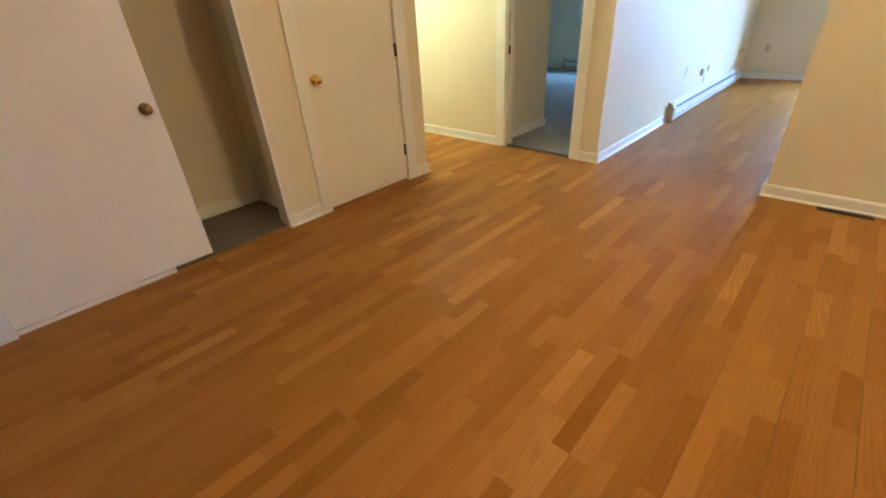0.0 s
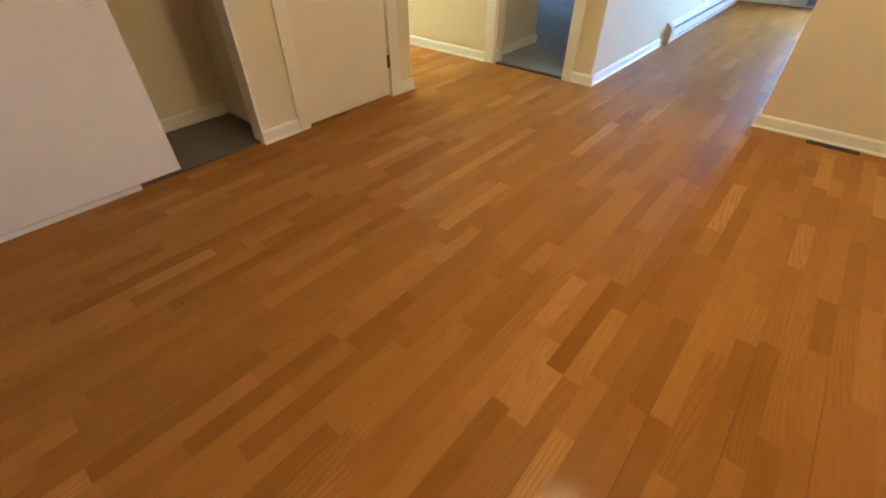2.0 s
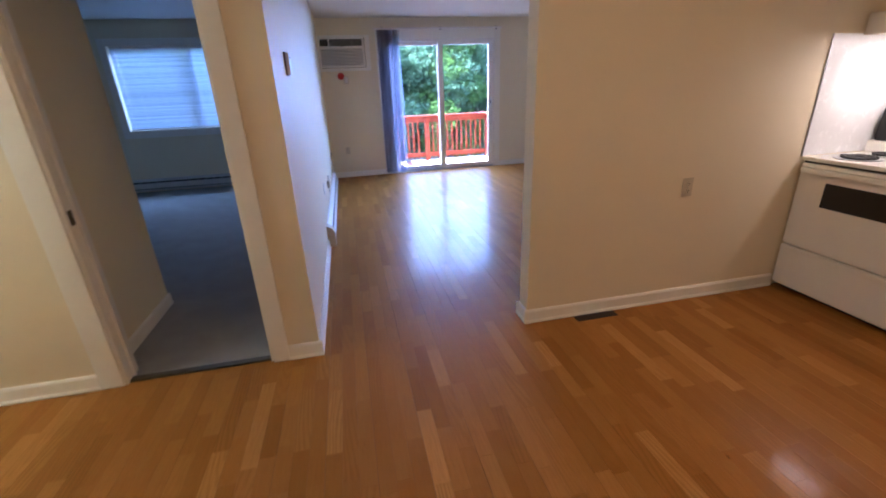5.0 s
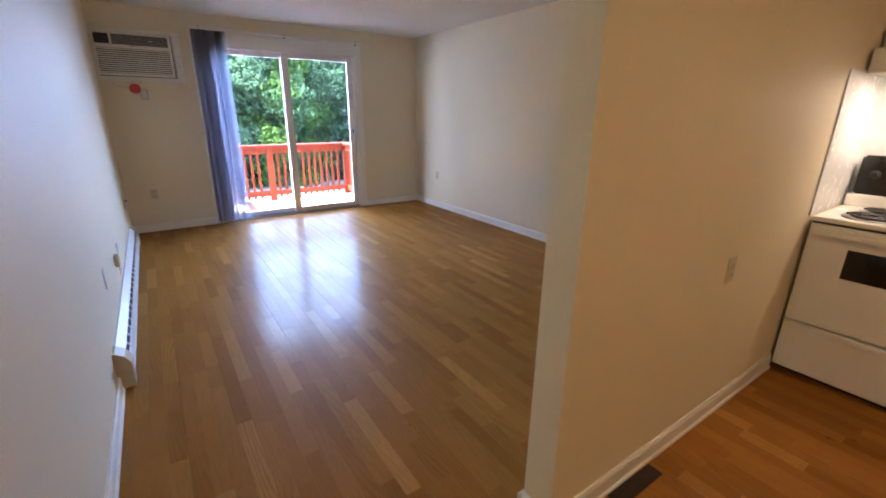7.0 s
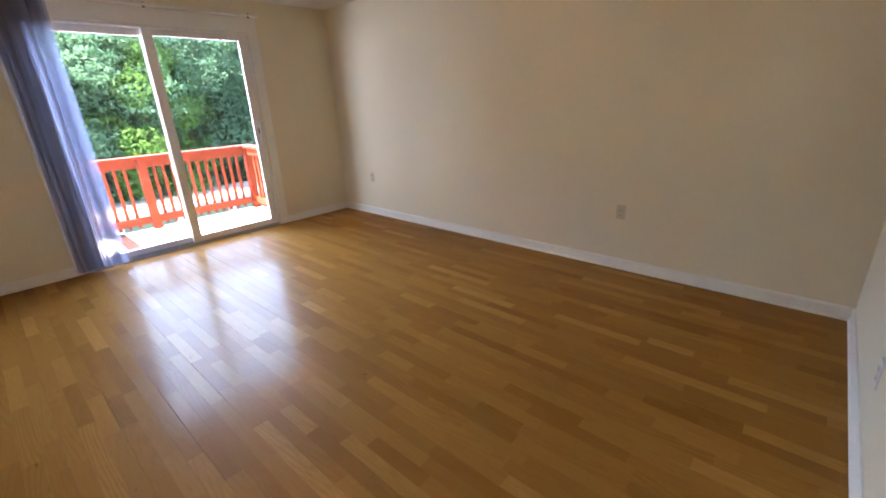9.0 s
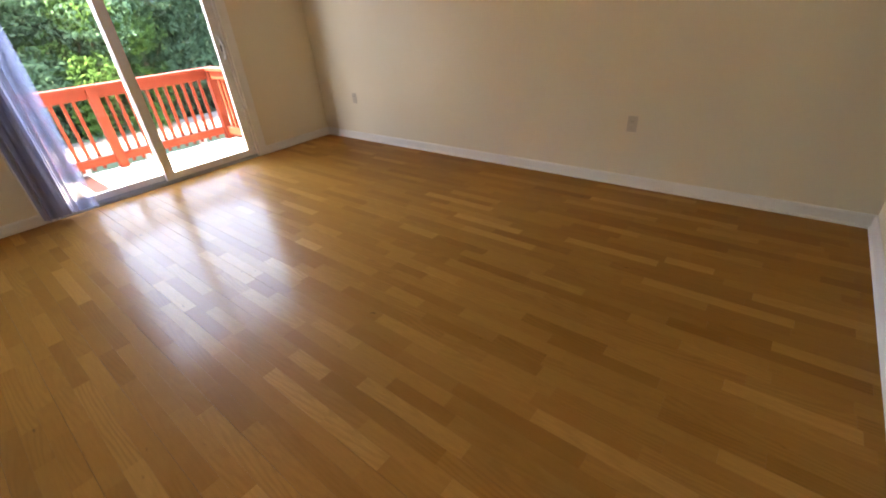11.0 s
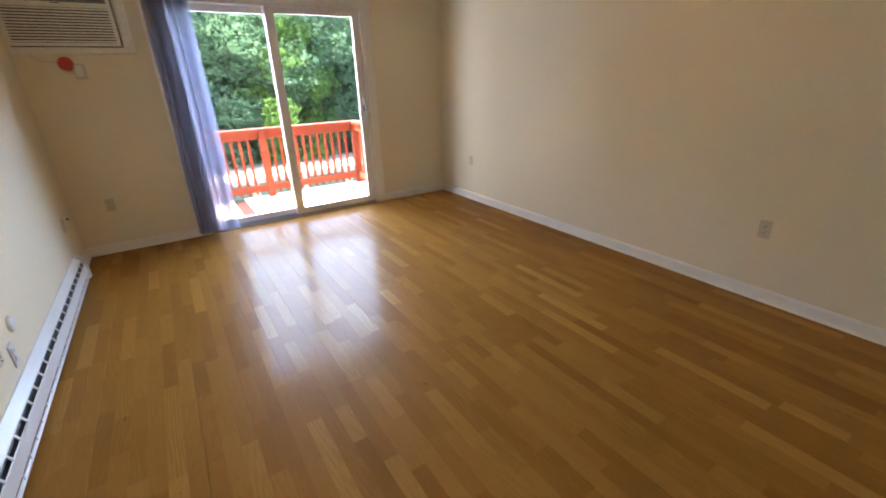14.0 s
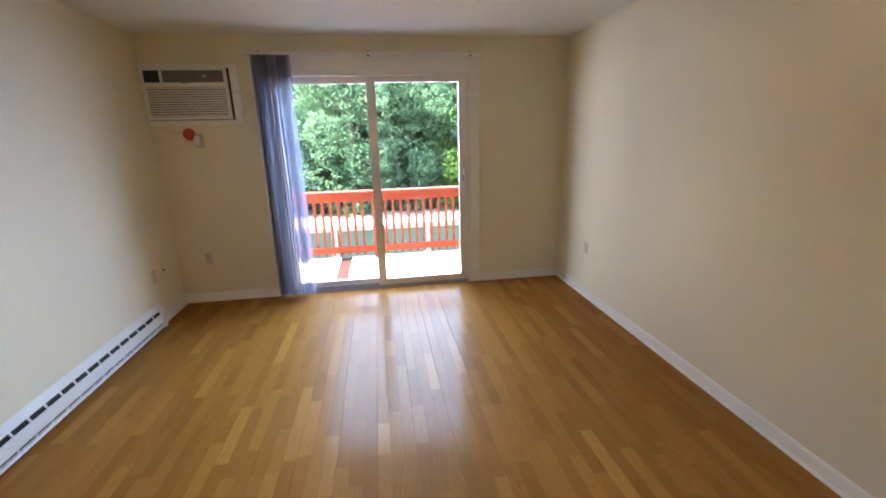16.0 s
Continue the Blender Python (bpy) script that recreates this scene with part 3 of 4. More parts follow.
def vertical_blind():
    b = thing("vertical_blind", "grey blue fabric vertical blind, drawn aside beside the glass door", "blind")
    part("head_rail", boxes((8.857, 8.897, -0.755, 1.352, 2.262, 2.287), bevel=0.004), VINYL, b, "slim almond head rail")
    for y in (1.22, 0.28, -0.66):
        part("bracket", boxes((8.867, FAR_X, y - 0.012, y + 0.012, 2.287, 2.293), (8.867, 8.887, y - 0.010, y + 0.010, 2.250, 2.262)), DARK_METAL, b)
    rng = random.Random(5)
    n = 19
    for k in range(n):
        y = 1.287 - 0.0152 * k - (0.004 if k > 14 else 0) * (k - 14)
        thin = k >= n - 5
        ang = radians(66 + rng.uniform(-26, 22)) if not thin else radians(34 + rng.uniform(-14, 14))
        bm = bmesh.new()
        cols, rows = 5, 9
        lean, bow = rng.uniform(-0.012, 0.012), rng.uniform(0.004, 0.010)
        grid = []
        for r in range(rows):
            z = 2.258 - (2.258 - 0.035) * r / (rows - 1)
            row = []
            for c in range(cols):
                u = (c / (cols - 1) - 0.5) * 0.089
                w = bow * (1 - (2 * c / (cols - 1) - 1) ** 2)
                swing = lean * (r / (rows - 1)) ** 1.5 + 0.003 * math.sin(r * 1.3 + k)
                tw = ang + 0.10 * math.sin(k * 1.7) * r / (rows - 1)
                row.append(bm.verts.new((8.874 + u * math.sin(tw) + w * math.cos(tw), y + swing - 0.012 * (r / (rows - 1)) * (k - 8) / 8 + u * math.cos(tw) - w * math.sin(tw), z)))
            grid.append(row)
        for r in range(rows - 1):
            for c in range(cols - 1):
                bm.faces.new((grid[r][c], grid[r][c + 1], grid[r + 1][c + 1], grid[r + 1][c]))
        part("vane", bm, VANE_THIN if thin else VANE, b, "thin see-through vane" if thin else "", True)
    bm = bmesh.new()
    for k in range(18):
        tube(bm, (8.842, 1.29 - 0.0175 * k, 0.045), (8.842, 1.29 - 0.0175 * (k + 1), 0.045), 0.002, seg=6)
    part("bottom_chain", bm, WHITE_PLATE, b, "white bead chain joining the vanes")


vertical_blind()


# ---- wall air conditioner ----
def air_conditioner():
    a = thing("air_conditioner", "aged white through-wall air conditioner with slatted grille", "air conditioner", "", "", (FAR_X, 1.47, 1.73))
    o = Matrix.Translation((-FAR_X, -1.47, -1.73))
    y1, y0, z0, z1 = 2.228, 1.425, 1.685, 2.198
    def p(name, bm, mat, label=""):
        ob = part(name, bm, mat, a, label)
        ob.matrix_parent_inverse = o
        return ob
    xw = FAR_X
    p("trim_frame", boxes((xw - 0.030, xw, y0, y1, z1 - 0.032, z1), (xw - 0.030, xw, y0, y1, z0, z0 + 0.042), (xw - 0.030, xw, y0, y0 + 0.074, z0 + 0.042, z1 - 0.032), (xw - 0.030, xw, y1 - 0.026, y1, z0 + 0.042, z1 - 0.032), bevel=0.004), AC_WHITE, "white wall trim frame")
    f1, f0, g0, g1 = y1 - 0.028, y0 + 0.090, z0 + 0.052, z1 - 0.036
    xf = xw - 0.058
    p("casing", boxes((xf + 0.020, xw, f0 - 0.008, f1 + 0.001, g0 - 0.004, g1 + 0.001)), BLACK, "dark inner casing")
    cy = f1 - 0.150          # between control panel and vent
    gz = g1 - 0.118          # between vent and grille
    p("front", boxes((xf, xf + 0.021, f0, f1, g1 - 0.020, g1), (xf, xf + 0.021, f0, f1, g0, g0 + 0.024), (xf, xf + 0.021, f0, f0 + 0.026, g0 + 0.024, g1 - 0.020), (xf, xf + 0.021, f1 - 0.016, f1, g0 + 0.024, g1 - 0.020),
                     (xf, xf + 0.021, f0 + 0.026, f1 - 0.016, gz - 0.036, gz), (xf, xf + 0.021, cy - 0.010, cy + 0.010, gz, g1 - 0.020), bevel=0.003), AC_WHITE, "white front bezel")
    p("control_panel", boxes((xf + 0.006, xf + 0.021, cy + 0.010, f1 - 0.016, gz, g1 - 0.020)), BLACK_GLASS, "black control panel")
    p("badge", boxes((xf - 0.001, xf + 0.002, (f0 + f1) / 2 - 0.03, (f0 + f1) / 2 + 0.03, gz - 0.011, gz - 0.005)), DARK_METAL, "small dark badge")
    p("handle", boxes((xf + 0.002, xf + 0.010, f0 + 0.17, f0 + 0.20, gz + 0.045, gz + 0.052)), WHITE_PLATE, "louvre tab")
    for k in range(6):
        z = gz + 0.010 + 0.0145 * k
        p("vent_slat", boxes((xf + 0.007, xf + 0.021, f0 + 0.026, cy - 0.010, z, z + 0.0045)), AC_GRILLE)
    for k in range(9):
        y = f0 + 0.05 + 0.045 * k
        p("vent_fin", boxes((xf + 0.014, xf + 0.021, y, y + 0.004, gz, g1 - 0.020)), BLACK)
    n = 12
    lo, hi = g0 + 0.024, gz - 0.036
    for k in range(n):
        z = lo + (hi - lo) * (k + 0.5) / n
        p("grille_slat", boxes((xf + 0.004, xf + 0.018, f0 + 0.026, f1 - 0.016, z - 0.0056, z + 0.0056)), AC_WHITE)


air_conditioner()


# ---- baseboard heaters ----
def heater(name, label, run, near_cap, far_cap, place):
    """A heater of length run along local x, its back on local y = 0 and its front towards -y."""
    h = thing(name, label, "heater")
    out, along, zero = Vector((0, -1, 0)), Vector((1, 0, 0)), Vector((near_cap, 0, 0))
    L = run - near_cap - far_cap
    part("back_plate", extrude(bmesh.new(), [(0, 0.02), (0.006, 0.02), (0.006, 0.200), (0, 0.200)], zero, out, along, L), HEATER_WHITE, h)
    part("top_cover", extrude(bmesh.new(), [(0.006, 0.200), (0.010, 0.205), (0.046, 0.173), (0.048, 0.166), (0.043, 0.166), (0.006, 0.194)], zero, out, along, L), HEATER_WHITE, h, "sloping enamelled top")
    part("front_panel", extrude(bmesh.new(), [(0.058, 0.141), (0.063, 0.138), (0.066, 0.066), (0.061, 0.061), (0.058, 0.066)], zero, out, along, L), HEATER_WHITE, h, "white enamelled front panel")
    part("bottom_lip", extrude(bmesh.new(), [(0.050, 0.022), (0.064, 0.022), (0.066, 0.034), (0.060, 0.040), (0.050, 0.032)], zero, out, along, L), HEATER_WHITE, h)
    part("element", extrude(bmesh.new(), [(0.008, 0.024), (0.046, 0.040), (0.046, 0.150), (0.030, 0.165), (0.008, 0.165)], zero, out, along, L), BLACK, h, "dark heating element behind the slots")
    n = max(2, round(L / 0.118))
    bm = extrude(bmesh.new(), [(0.044, 0.172), (0.049, 0.168), (0.065, 0.139), (0.060, 0.136)], (0, 0, 0), out, along, 0.012)
    tab = bpy.data.meshes.new("slot_tab")
    bm.to_mesh(tab)
    bm.free()
    tab.materials.append(HEATER_WHITE)
    bm = extrude(bmesh.new(), [(0.060, 0.063), (0.064, 0.066), (0.065, 0.036), (0.060, 0.032)], (0, 0, 0), out, along, 0.008)
    low = bpy.data.meshes.new("low_tab")
    bm.to_mesh(low)
    bm.free()
    low.materials.append(HEATER_WHITE)
    for k in range(n + 1):
        t = new("slot_tab", tab)
        t.parent, t.location = h, (near_cap + (L - 0.012) * k / n, 0, 0)
        t = new("slot_tab", low)
        t.parent, t.location = h, (near_cap + (L - 0.008) * k / n, 0, 0)
    part("slot_bar", extrude(bmesh.new(), [(0.060, 0.044), (0.063, 0.048), (0.063, 0.052), (0.060, 0.050)], zero, out, along, L), HEATER_WHITE, h)
    for x0, x1, mat, lab in ((0, near_cap, BEIGE, "beige end box"), (run - far_cap, run, HEATER_WHITE, "white end cap")):
        bm = extrude(bmesh.new(), [(0, 0.012), (0.070, 0.012), (0.072, 0.150), (0.050, 0.190), (0.012, 0.215), (0, 0.215)], (x0, 0, 0), out, along, x1 - x0)
        part("end_cap", bm, mat, h, lab)
    h.matrix_world = place
    return h


heater("baseboard_heater", "white enamelled electric baseboard heater with beige end box", 2.98, 0.10, 0.05, pose(5.43, HEAT_Y, 0))
heater("baseboard_heater", "white enamelled baseboard heater below the bedroom window", 2.95, 0.05, 0.05, pose(FAR_X, 5.46, 0.01, 0, 0, -90))


# ---- electrical plates ----
def outlet(label, place, mat=PLATE):
    """A duplex outlet whose back lies on local y = 0, facing -y."""
    e = thing("wall_outlet", label, "outlet")
    part("plate", boxes((-0.035, 0.035, -0.006, 0, -0.057, 0.057), bevel=0.0025), mat, e)
    for z in (-0.021, 0.021):
        bm = bmesh.new()
        bmesh.ops.create_cone(bm, cap_ends=True, segments=20, radius1=0.0165, radius2=0.0155, depth=0.004, matrix=Matrix.Translation((0, -0.0075, z)) @ Matrix.Rotation(radians(90), 4, "X"))
        r = part("receptacle", bm, mat, e)
        part("slots", boxes((-0.008, -0.0055, -0.0101, -0.009, z - 0.003, z + 0.006), (0.0055, 0.008, -0.0101, -0.009, z - 0.003, z + 0.006), (-0.002, 0.002, -0.0101, -0.009, z - 0.010, z - 0.006)), BLACK, r)
    bm = bmesh.new()
    tube(bm, (0, -0.0072, 0), (0, -0.005, 0), 0.003, seg=8)
    part("screw", bm, STEEL, e)
    e.matrix_world = place
    return e


FACE_W, FACE_E, FACE_S, FACE_N = -90, 90, 0, 180     # turns for plates that face west, east, south and north
outlet("ivory duplex outlet low on the wall under the air conditioner", pose(FAR_X, 1.945, 0.444, 0, 0, FACE_W))
outlet("ivory duplex outlet near the far end of the heater", pose(8.475, HEAT_Y, 0.438, 0, 0, FACE_S))
outlet("white duplex outlet above the baseboard heater", pose(6.70, HEAT_Y, 0.298, 0, 0, FACE_S), WHITE_PLATE)
outlet("ivory duplex outlet on the long plain wall", pose(5.226, SOUTH_Y, 0.478, 0, 0, FACE_N))
outlet("ivory duplex outlet near the sliding door corner", pose(8.33, SOUTH_Y, 0.479, 0, 0, FACE_N))
outlet("ivory duplex outlet on the kitchen partition", pose(KIT_X, -0.046, 0.774, 0, 0, FACE_W))
outlet("white duplex outlet on the living room side of the partition", pose(KIT_X2, -0.42, 0.33, 0, 0, FACE_E), WHITE_PLATE)
outlet("white duplex outlet beside the bedroom heater", pose(FAR_X, 5.90, 0.44, 0, 0, FACE_W), WHITE_PLATE)


def blank_plate(name, label, place, mat=WHITE_PLATE, toggle=False, w=0.07, h=0.115):
    e = thing(name, label, "switch" if toggle else "wall plate")
    part("plate", boxes((-w / 2, w / 2, -0.006, 0, -h / 2, h / 2), bevel=0.0025), mat, e)
    if toggle:
        part("toggle", boxes((-0.005, 0.005, -0.018, -0.005, -0.004, 0.012), bevel=0.002), mat, e)
    for z in (-h * 0.26, h * 0.26):
        bm = bmesh.new()
        tube(bm, (0, -0.0075, z), (0, -0.005, z), 0.003, seg=8)
        part("screw", bm, STEEL, e)
    e.matrix_world = place
    return e


blank_plate("wall_plate", "white blank cable plate above the heater", pose(5.86, HEAT_Y, 0.485, 0, 0, FACE_S))
blank_plate("light_switch", "white light switch just inside the bedroom", pose(3.94, IN_Y, 1.21, 0, 0, FACE_S), WHITE_PLATE, True)

bm = lathe(bmesh.new(), [(0.040, 0), (0.040, 0.006), (0.036, 0.012), (0.020, 0.014)], (6.813, HEAT_Y, 0.406), (0, -1, 0))
tagged(obj("cover_plate", bm, WHITE_PLATE), "round white cover plate above the heater", "cover plate")
jack = thing("cable_jack", "small dark coaxial jack on the wall", "cable jack", "", "", (8.635, HEAT_Y, 0.448))
bm = bmesh.new()
tube(bm, (0, 0, 0), (0, -0.004, 0), 0.016, seg=16)
part("washer", bm, WHITE_PLATE, jack)
bm = bmesh.new()
tube(bm, (0, -0.004, 0), (0, -0.020, 0), 0.007, seg=10)
part("connector", bm, BLACK, jack, "dark threaded connector")
jb = thing("outlet_box", "ivory surface outlet box with dark slots above the heater", "outlet", "", "", (6.495, HEAT_Y, 0.400))
part("box", boxes((-0.032, 0.032, -0.030, 0, -0.040, 0.040), bevel=0.008), PLATE, jb)
bm = bmesh.new()
for z in (-0.022, 0.0, 0.022):
    tube(bm, (0, -0.029, z), (0, -0.0315, z), 0.0042, seg=8)
part("slots", bm, BLACK, jb, "dark slots")

th = thing("thermostat", "slim white wall thermostat with dark edges", "thermostat", "", "", (4.20, HEAT_Y, 1.548))
part("base", boxes((-0.036, 0.036, -0.008, 0, -0.060, 0.060), bevel=0.002), DARK_METAL, th, "dark back plate")
part("cover", boxes((-0.032, 0.032, -0.026, -0.008, -0.056, 0.056), bevel=0.004), WHITE_PLATE, th, "white cover")
part("lever", boxes((-0.010, 0.010, -0.029, -0.026, 0.030, 0.036)), DARK_METAL, th)

plug = thing("wall_plug", "white power plug below the air conditioner with red tag", "plug", "", "", (FAR_X, 1.848, 1.572))
part("plate", boxes((-0.005, 0, -0.042, 0.034, -0.078, 0.040), bevel=0.002), PLATE, plug, "ivory outlet plate")
part("plug_body", boxes((-0.048, -0.005, -0.028, 0.026, -0.058, 0.030), bevel=0.010), WHITE_PLATE, plug, "white plug body")
bm = bmesh.new()
lathe(bm, [(0.048, 0), (0.052, 0.006), (0.048, 0.018), (0.020, 0.022)], (-0.006, 0.072, 0.040), (-1, 0, 0))
part("tag", bm, RED_PLASTIC, plug, "bright red plastic tag")
bm = bmesh.new()
pts = [(-0.020, 0.115, 0.035), (-0.018, 0.14, 0.052), (-0.016, 0.22, 0.060), (-0.016, 0.27, 0.10), (-0.016, 0.275, 0.155)]
for a, b in zip(pts, pts[1:]):
    tube(bm, a, b, 0.0035, seg=8)
part("cord", bm, PLATE, plug, "ivory power cord")


# ---- bedroom window ----
def bedroom_window():
    w = thing("window_2", "bedroom window with two panes behind a lowered white mini blind", "window", "", "structure")
    xm = FAR_X + 0.075
    mid = (WIN_S + WIN_N) / 2
    part("window_frame", boxes((xm, xm + 0.06, WIN_S, WIN_S + 0.05, WIN_B, WIN_T), (xm, xm + 0.06, WIN_N - 0.05, WIN_N, WIN_B, WIN_T), (xm, xm + 0.06, WIN_S + 0.05, WIN_N - 0.05, WIN_T - 0.05, WIN_T),
                               (xm, xm + 0.06, WIN_S + 0.05, WIN_N - 0.05, WIN_B, WIN_B + 0.05), (xm, xm + 0.06, mid - 0.03, mid + 0.03, WIN_B + 0.05, WIN_T - 0.05), bevel=0.003), VINYL, w)
    for a, b in ((WIN_S + 0.05, mid - 0.03), (mid + 0.03, WIN_N - 0.05)):
        g = part("pane", boxes((xm + 0.025, xm + 0.031, a, b, WIN_B + 0.05, WIN_T - 0.05)), GLASS, w, "clear glass pane")
        g.visible_shadow = False


bedroom_window()


def mini_blind():
    b = thing("mini_blind", "lowered white mini blind with fine horizontal slats", "blind")
    y0, y1 = WIN_S + 0.012, WIN_N - 0.012
    part("head_rail", boxes((8.977, 9.004, y0, y1, WIN_T - 0.030, WIN_T - 0.002), bevel=0.002), WHITE_PLATE, b)
    part("bottom_rail", boxes((8.980, 9.002, y0, y1, WIN_B + 0.008, WIN_B + 0.022), bevel=0.003), WHITE_PLATE, b)
    bm = bmesh.new()
    cross = [(-0.0065, -0.0098), (-0.003, -0.0030), (0.002, 0.0035), (0.0065, 0.0098)]
    a = [bm.verts.new((u, y0 + 0.004, v)) for u, v in cross]
    c = [bm.verts.new((u, y1 - 0.004, v)) for u, v in cross]
    for k in range(3):
        bm.faces.new((a[k], a[k + 1], c[k + 1], c[k]))
    me = bpy.data.meshes.new("slat")
    bm.to_mesh(me)
    bm.free()
    me.materials.append(SLAT)
    n = 52
    for k in range(n):
        s = new("slat", me)
        s.parent, s.location = b, (8.990, 0, WIN_B + 0.030 + (WIN_T - 0.036 - WIN_B - 0.030) * k / (n - 1))
    for y in (y0 + 0.25, (y0 + y1) / 2, y1 - 0.25):
        bm = bmesh.new()
        tube(bm, (8.990, y, WIN_B + 0.015), (8.990, y, WIN_T - 0.02), 0.0012, seg=6)
        part("ladder_cord", bm, WHITE_PLATE, b)


mini_blind()


# ---- cooker ----
def cooker():
    c = thing("cooker", "white enamel electric cooker with coil burners and black console", "cooker", "", "", (3.26, -1.18, 0))
    o = Matrix.Translation((-3.26, 1.18, 0))
    x0, x1, yf, yb = 2.885, 3.645, -0.895, -1.420
    def p(name, bm, mat, label="", parent=c, smooth=False):
        ob = part(name, bm, mat, parent, label, smooth)
        if parent is c:
            ob.matrix_parent_inverse = o
        return ob
    p("body", boxes((x0, x1, yb, yf, 0.03, 0.872)), ENAMEL)
    p("cooktop", boxes((x0 - 0.002, x1 + 0.002, yb, yf + 0.035, 0.880, 0.905), bevel=0.008), ENAMEL, "white enamel cooktop")
    p("gap", boxes((x0 + 0.004, x1 - 0.004, yf - 0.02, yf + 0.018, 0.868, 0.881)), BLACK, "dark gap under the cooktop")
    door = p("oven_door", boxes((x0 + 0.003, x1 - 0.003, yf, yf + 0.030, 0.335, 0.866), bevel=0.006), ENAMEL, "white oven door")
    p("window", boxes((x0 + 0.17, x1 - 0.17, yf + 0.026, yf + 0.032, 0.615, 0.765), bevel=0.002), BLACK_GLASS, "black glass oven window", door)
    bm = bmesh.new()
    box(bm, x0 + 0.02, x1 - 0.02, yf + 0.030, yf + 0.062, 0.812, 0.846, 0.010)
    p("handle", bm, ENAMEL, "full width white handle", door)
    dr = p("drawer", boxes((x0 + 0.003, x1 - 0.003, yf, yf + 0.028, 0.045, 0.322), bevel=0.006), ENAMEL, "white storage drawer")
    p("lip", boxes((x0 + 0.01, x1 - 0.01, yf + 0.026, yf + 0.040, 0.288, 0.318), bevel=0.006), ENAMEL, "", dr)
    p("plinth", boxes((x0 + 0.03, x1 - 0.03, yb + 0.02, yf - 0.04, 0.0, 0.03)), BLACK, "dark recessed plinth")
    for bx, by, r in ((x1 - 0.19, yf - 0.13, 0.095), (x0 + 0.19, yf - 0.13, 0.075), (x1 - 0.19, yf - 0.35, 0.075), (x0 + 0.19, yf - 0.35, 0.095)):
        bm = lathe(bmesh.new(), [(r + 0.018, 0.905), (r + 0.020, 0.909), (r + 0.012, 0.910), (r * 0.6, 0.9062)], (bx, by, 0), seg=28)
        pan = p("drip_pan", bm, STEEL, "steel drip pan", c, True)
        bm = bmesh.new()
        turns, seg = 4, 72
        prev = None
        for k in range(seg + 1):
            a = 2 * math.pi * turns * k / seg
            rr = r * (0.22 + 0.78 * k / seg)
            q = (bx + rr * math.cos(a), by + rr * math.sin(a), 0.916)
            if prev:
                tube(bm, prev, q, 0.0055, seg=6)
            prev = q
        p("coil", bm, COIL, "black burner coil", pan)
    p("riser", boxes((x0, x1, yb - 0.01, yb + 0.075, 0.905, 0.975), bevel=0.010), ENAMEL, "white console base")
    bm = bmesh.new()
    extrude(bm, [(0.0, 0.972), (0.070, 0.972), (0.060, 1.16), (0.045, 1.185), (0.0, 1.185)], (x0 + 0.02, yb - 0.008, 0), (0, 1, 0), (1, 0, 0), x1 - x0 - 0.04)
    bmesh.ops.bevel(bm, geom=bm.edges[:], offset=0.010, segments=2, affect="EDGES")
    con = p("console", bm, BLACK_GLASS, "black control console")
    for kx in (x0 + 0.09, x0 + 0.20, (x0 + x1) / 2, x1 - 0.20, x1 - 0.09):
        bm = lathe(bmesh.new(), [(0.024, 0), (0.024, 0.010), (0.018, 0.014), (0.016, 0.026)], (kx, yb + 0.055, 1.085), (0, 1, 0), seg=18)
        p("knob", bm, COIL, "black control knob", con)


cooker()
structure("splash_panel", boxes((KIT_X - 0.004, KIT_X, KIT_SOUTH, -0.862, 0.905, 1.60), (2.6, KIT_X - 0.004, KIT_SOUTH, KIT_SOUTH + 0.004, 0.905, 1.60)), SPLASH, "white splash panel beside and behind the cooker", "splash panel")
structure("splash_edge", boxes((KIT_X - 0.008, KIT_X, -0.862, -0.855, 0.905, 1.60)), ALU, "thin dull metal edge of the splash panel", "trim")
hood = thing("cooker_hood", "cream cooker hood with its lamp lit", "cooker hood")
part("shell", boxes((2.88, 3.645, KIT_SOUTH + 0.004, -1.06, 1.585, 1.70), bevel=0.008), CABINET, hood)
part("lamp", boxes((3.14, 3.50, -1.27, -1.15, 1.570, 1.585), bevel=0.004), HOOD_GLASS, hood, "lit lamp lens")
cab = thing("wall_cabinet", "cream laminate wall cabinet above the cooker hood", "cabinet")
part("body", boxes((2.88, 3.65, KIT_SOUTH + 0.004, -1.22, 1.705, 2.30)), CABINET, cab)
for a, b in ((2.883, 3.263), (3.267, 3.647)):
    d = part("door", boxes((a, b, -1.22, -1.201, 1.71, 2.295), bevel=0.003), CABINET, cab)
    bm = lathe(bmesh.new(), [(0.006, 0), (0.006, 0.014), (0.014, 0.020), (0.010, 0.027)], ((b - 0.04) if a < 3 else (a + 0.04), -1.201, 1.76), (0, 1, 0), seg=14)
    part("knob", bm, BRASS, d)


# ---- ceiling fixtures ----
def dome_light(label, x, y):
    d = thing("ceiling_light", label, "ceiling light", "", "", (x, y, H))
    part("base", lathe(bmesh.new(), [(0.155, -0.022), (0.155, 0.0)], (0, 0, 0), seg=32), BRASS, d, "brass base ring")
    part("dome", lathe(bmesh.new(), [(0.02, -0.112), (0.07, -0.104), (0.11, -0.082), (0.138, -0.050), (0.146, -0.023)], (0, 0, 0), seg=32), LAMP_GLASS, d, "lit opal glass dome", True)


# the kitchen dome is added, out of view, to carry the fill light
dome_light("added unseen ceiling light in the kitchen, lit opal glass", 1.50, 0.86)
dome_light("lit opal glass ceiling light in the hall", 3.14, 4.60)


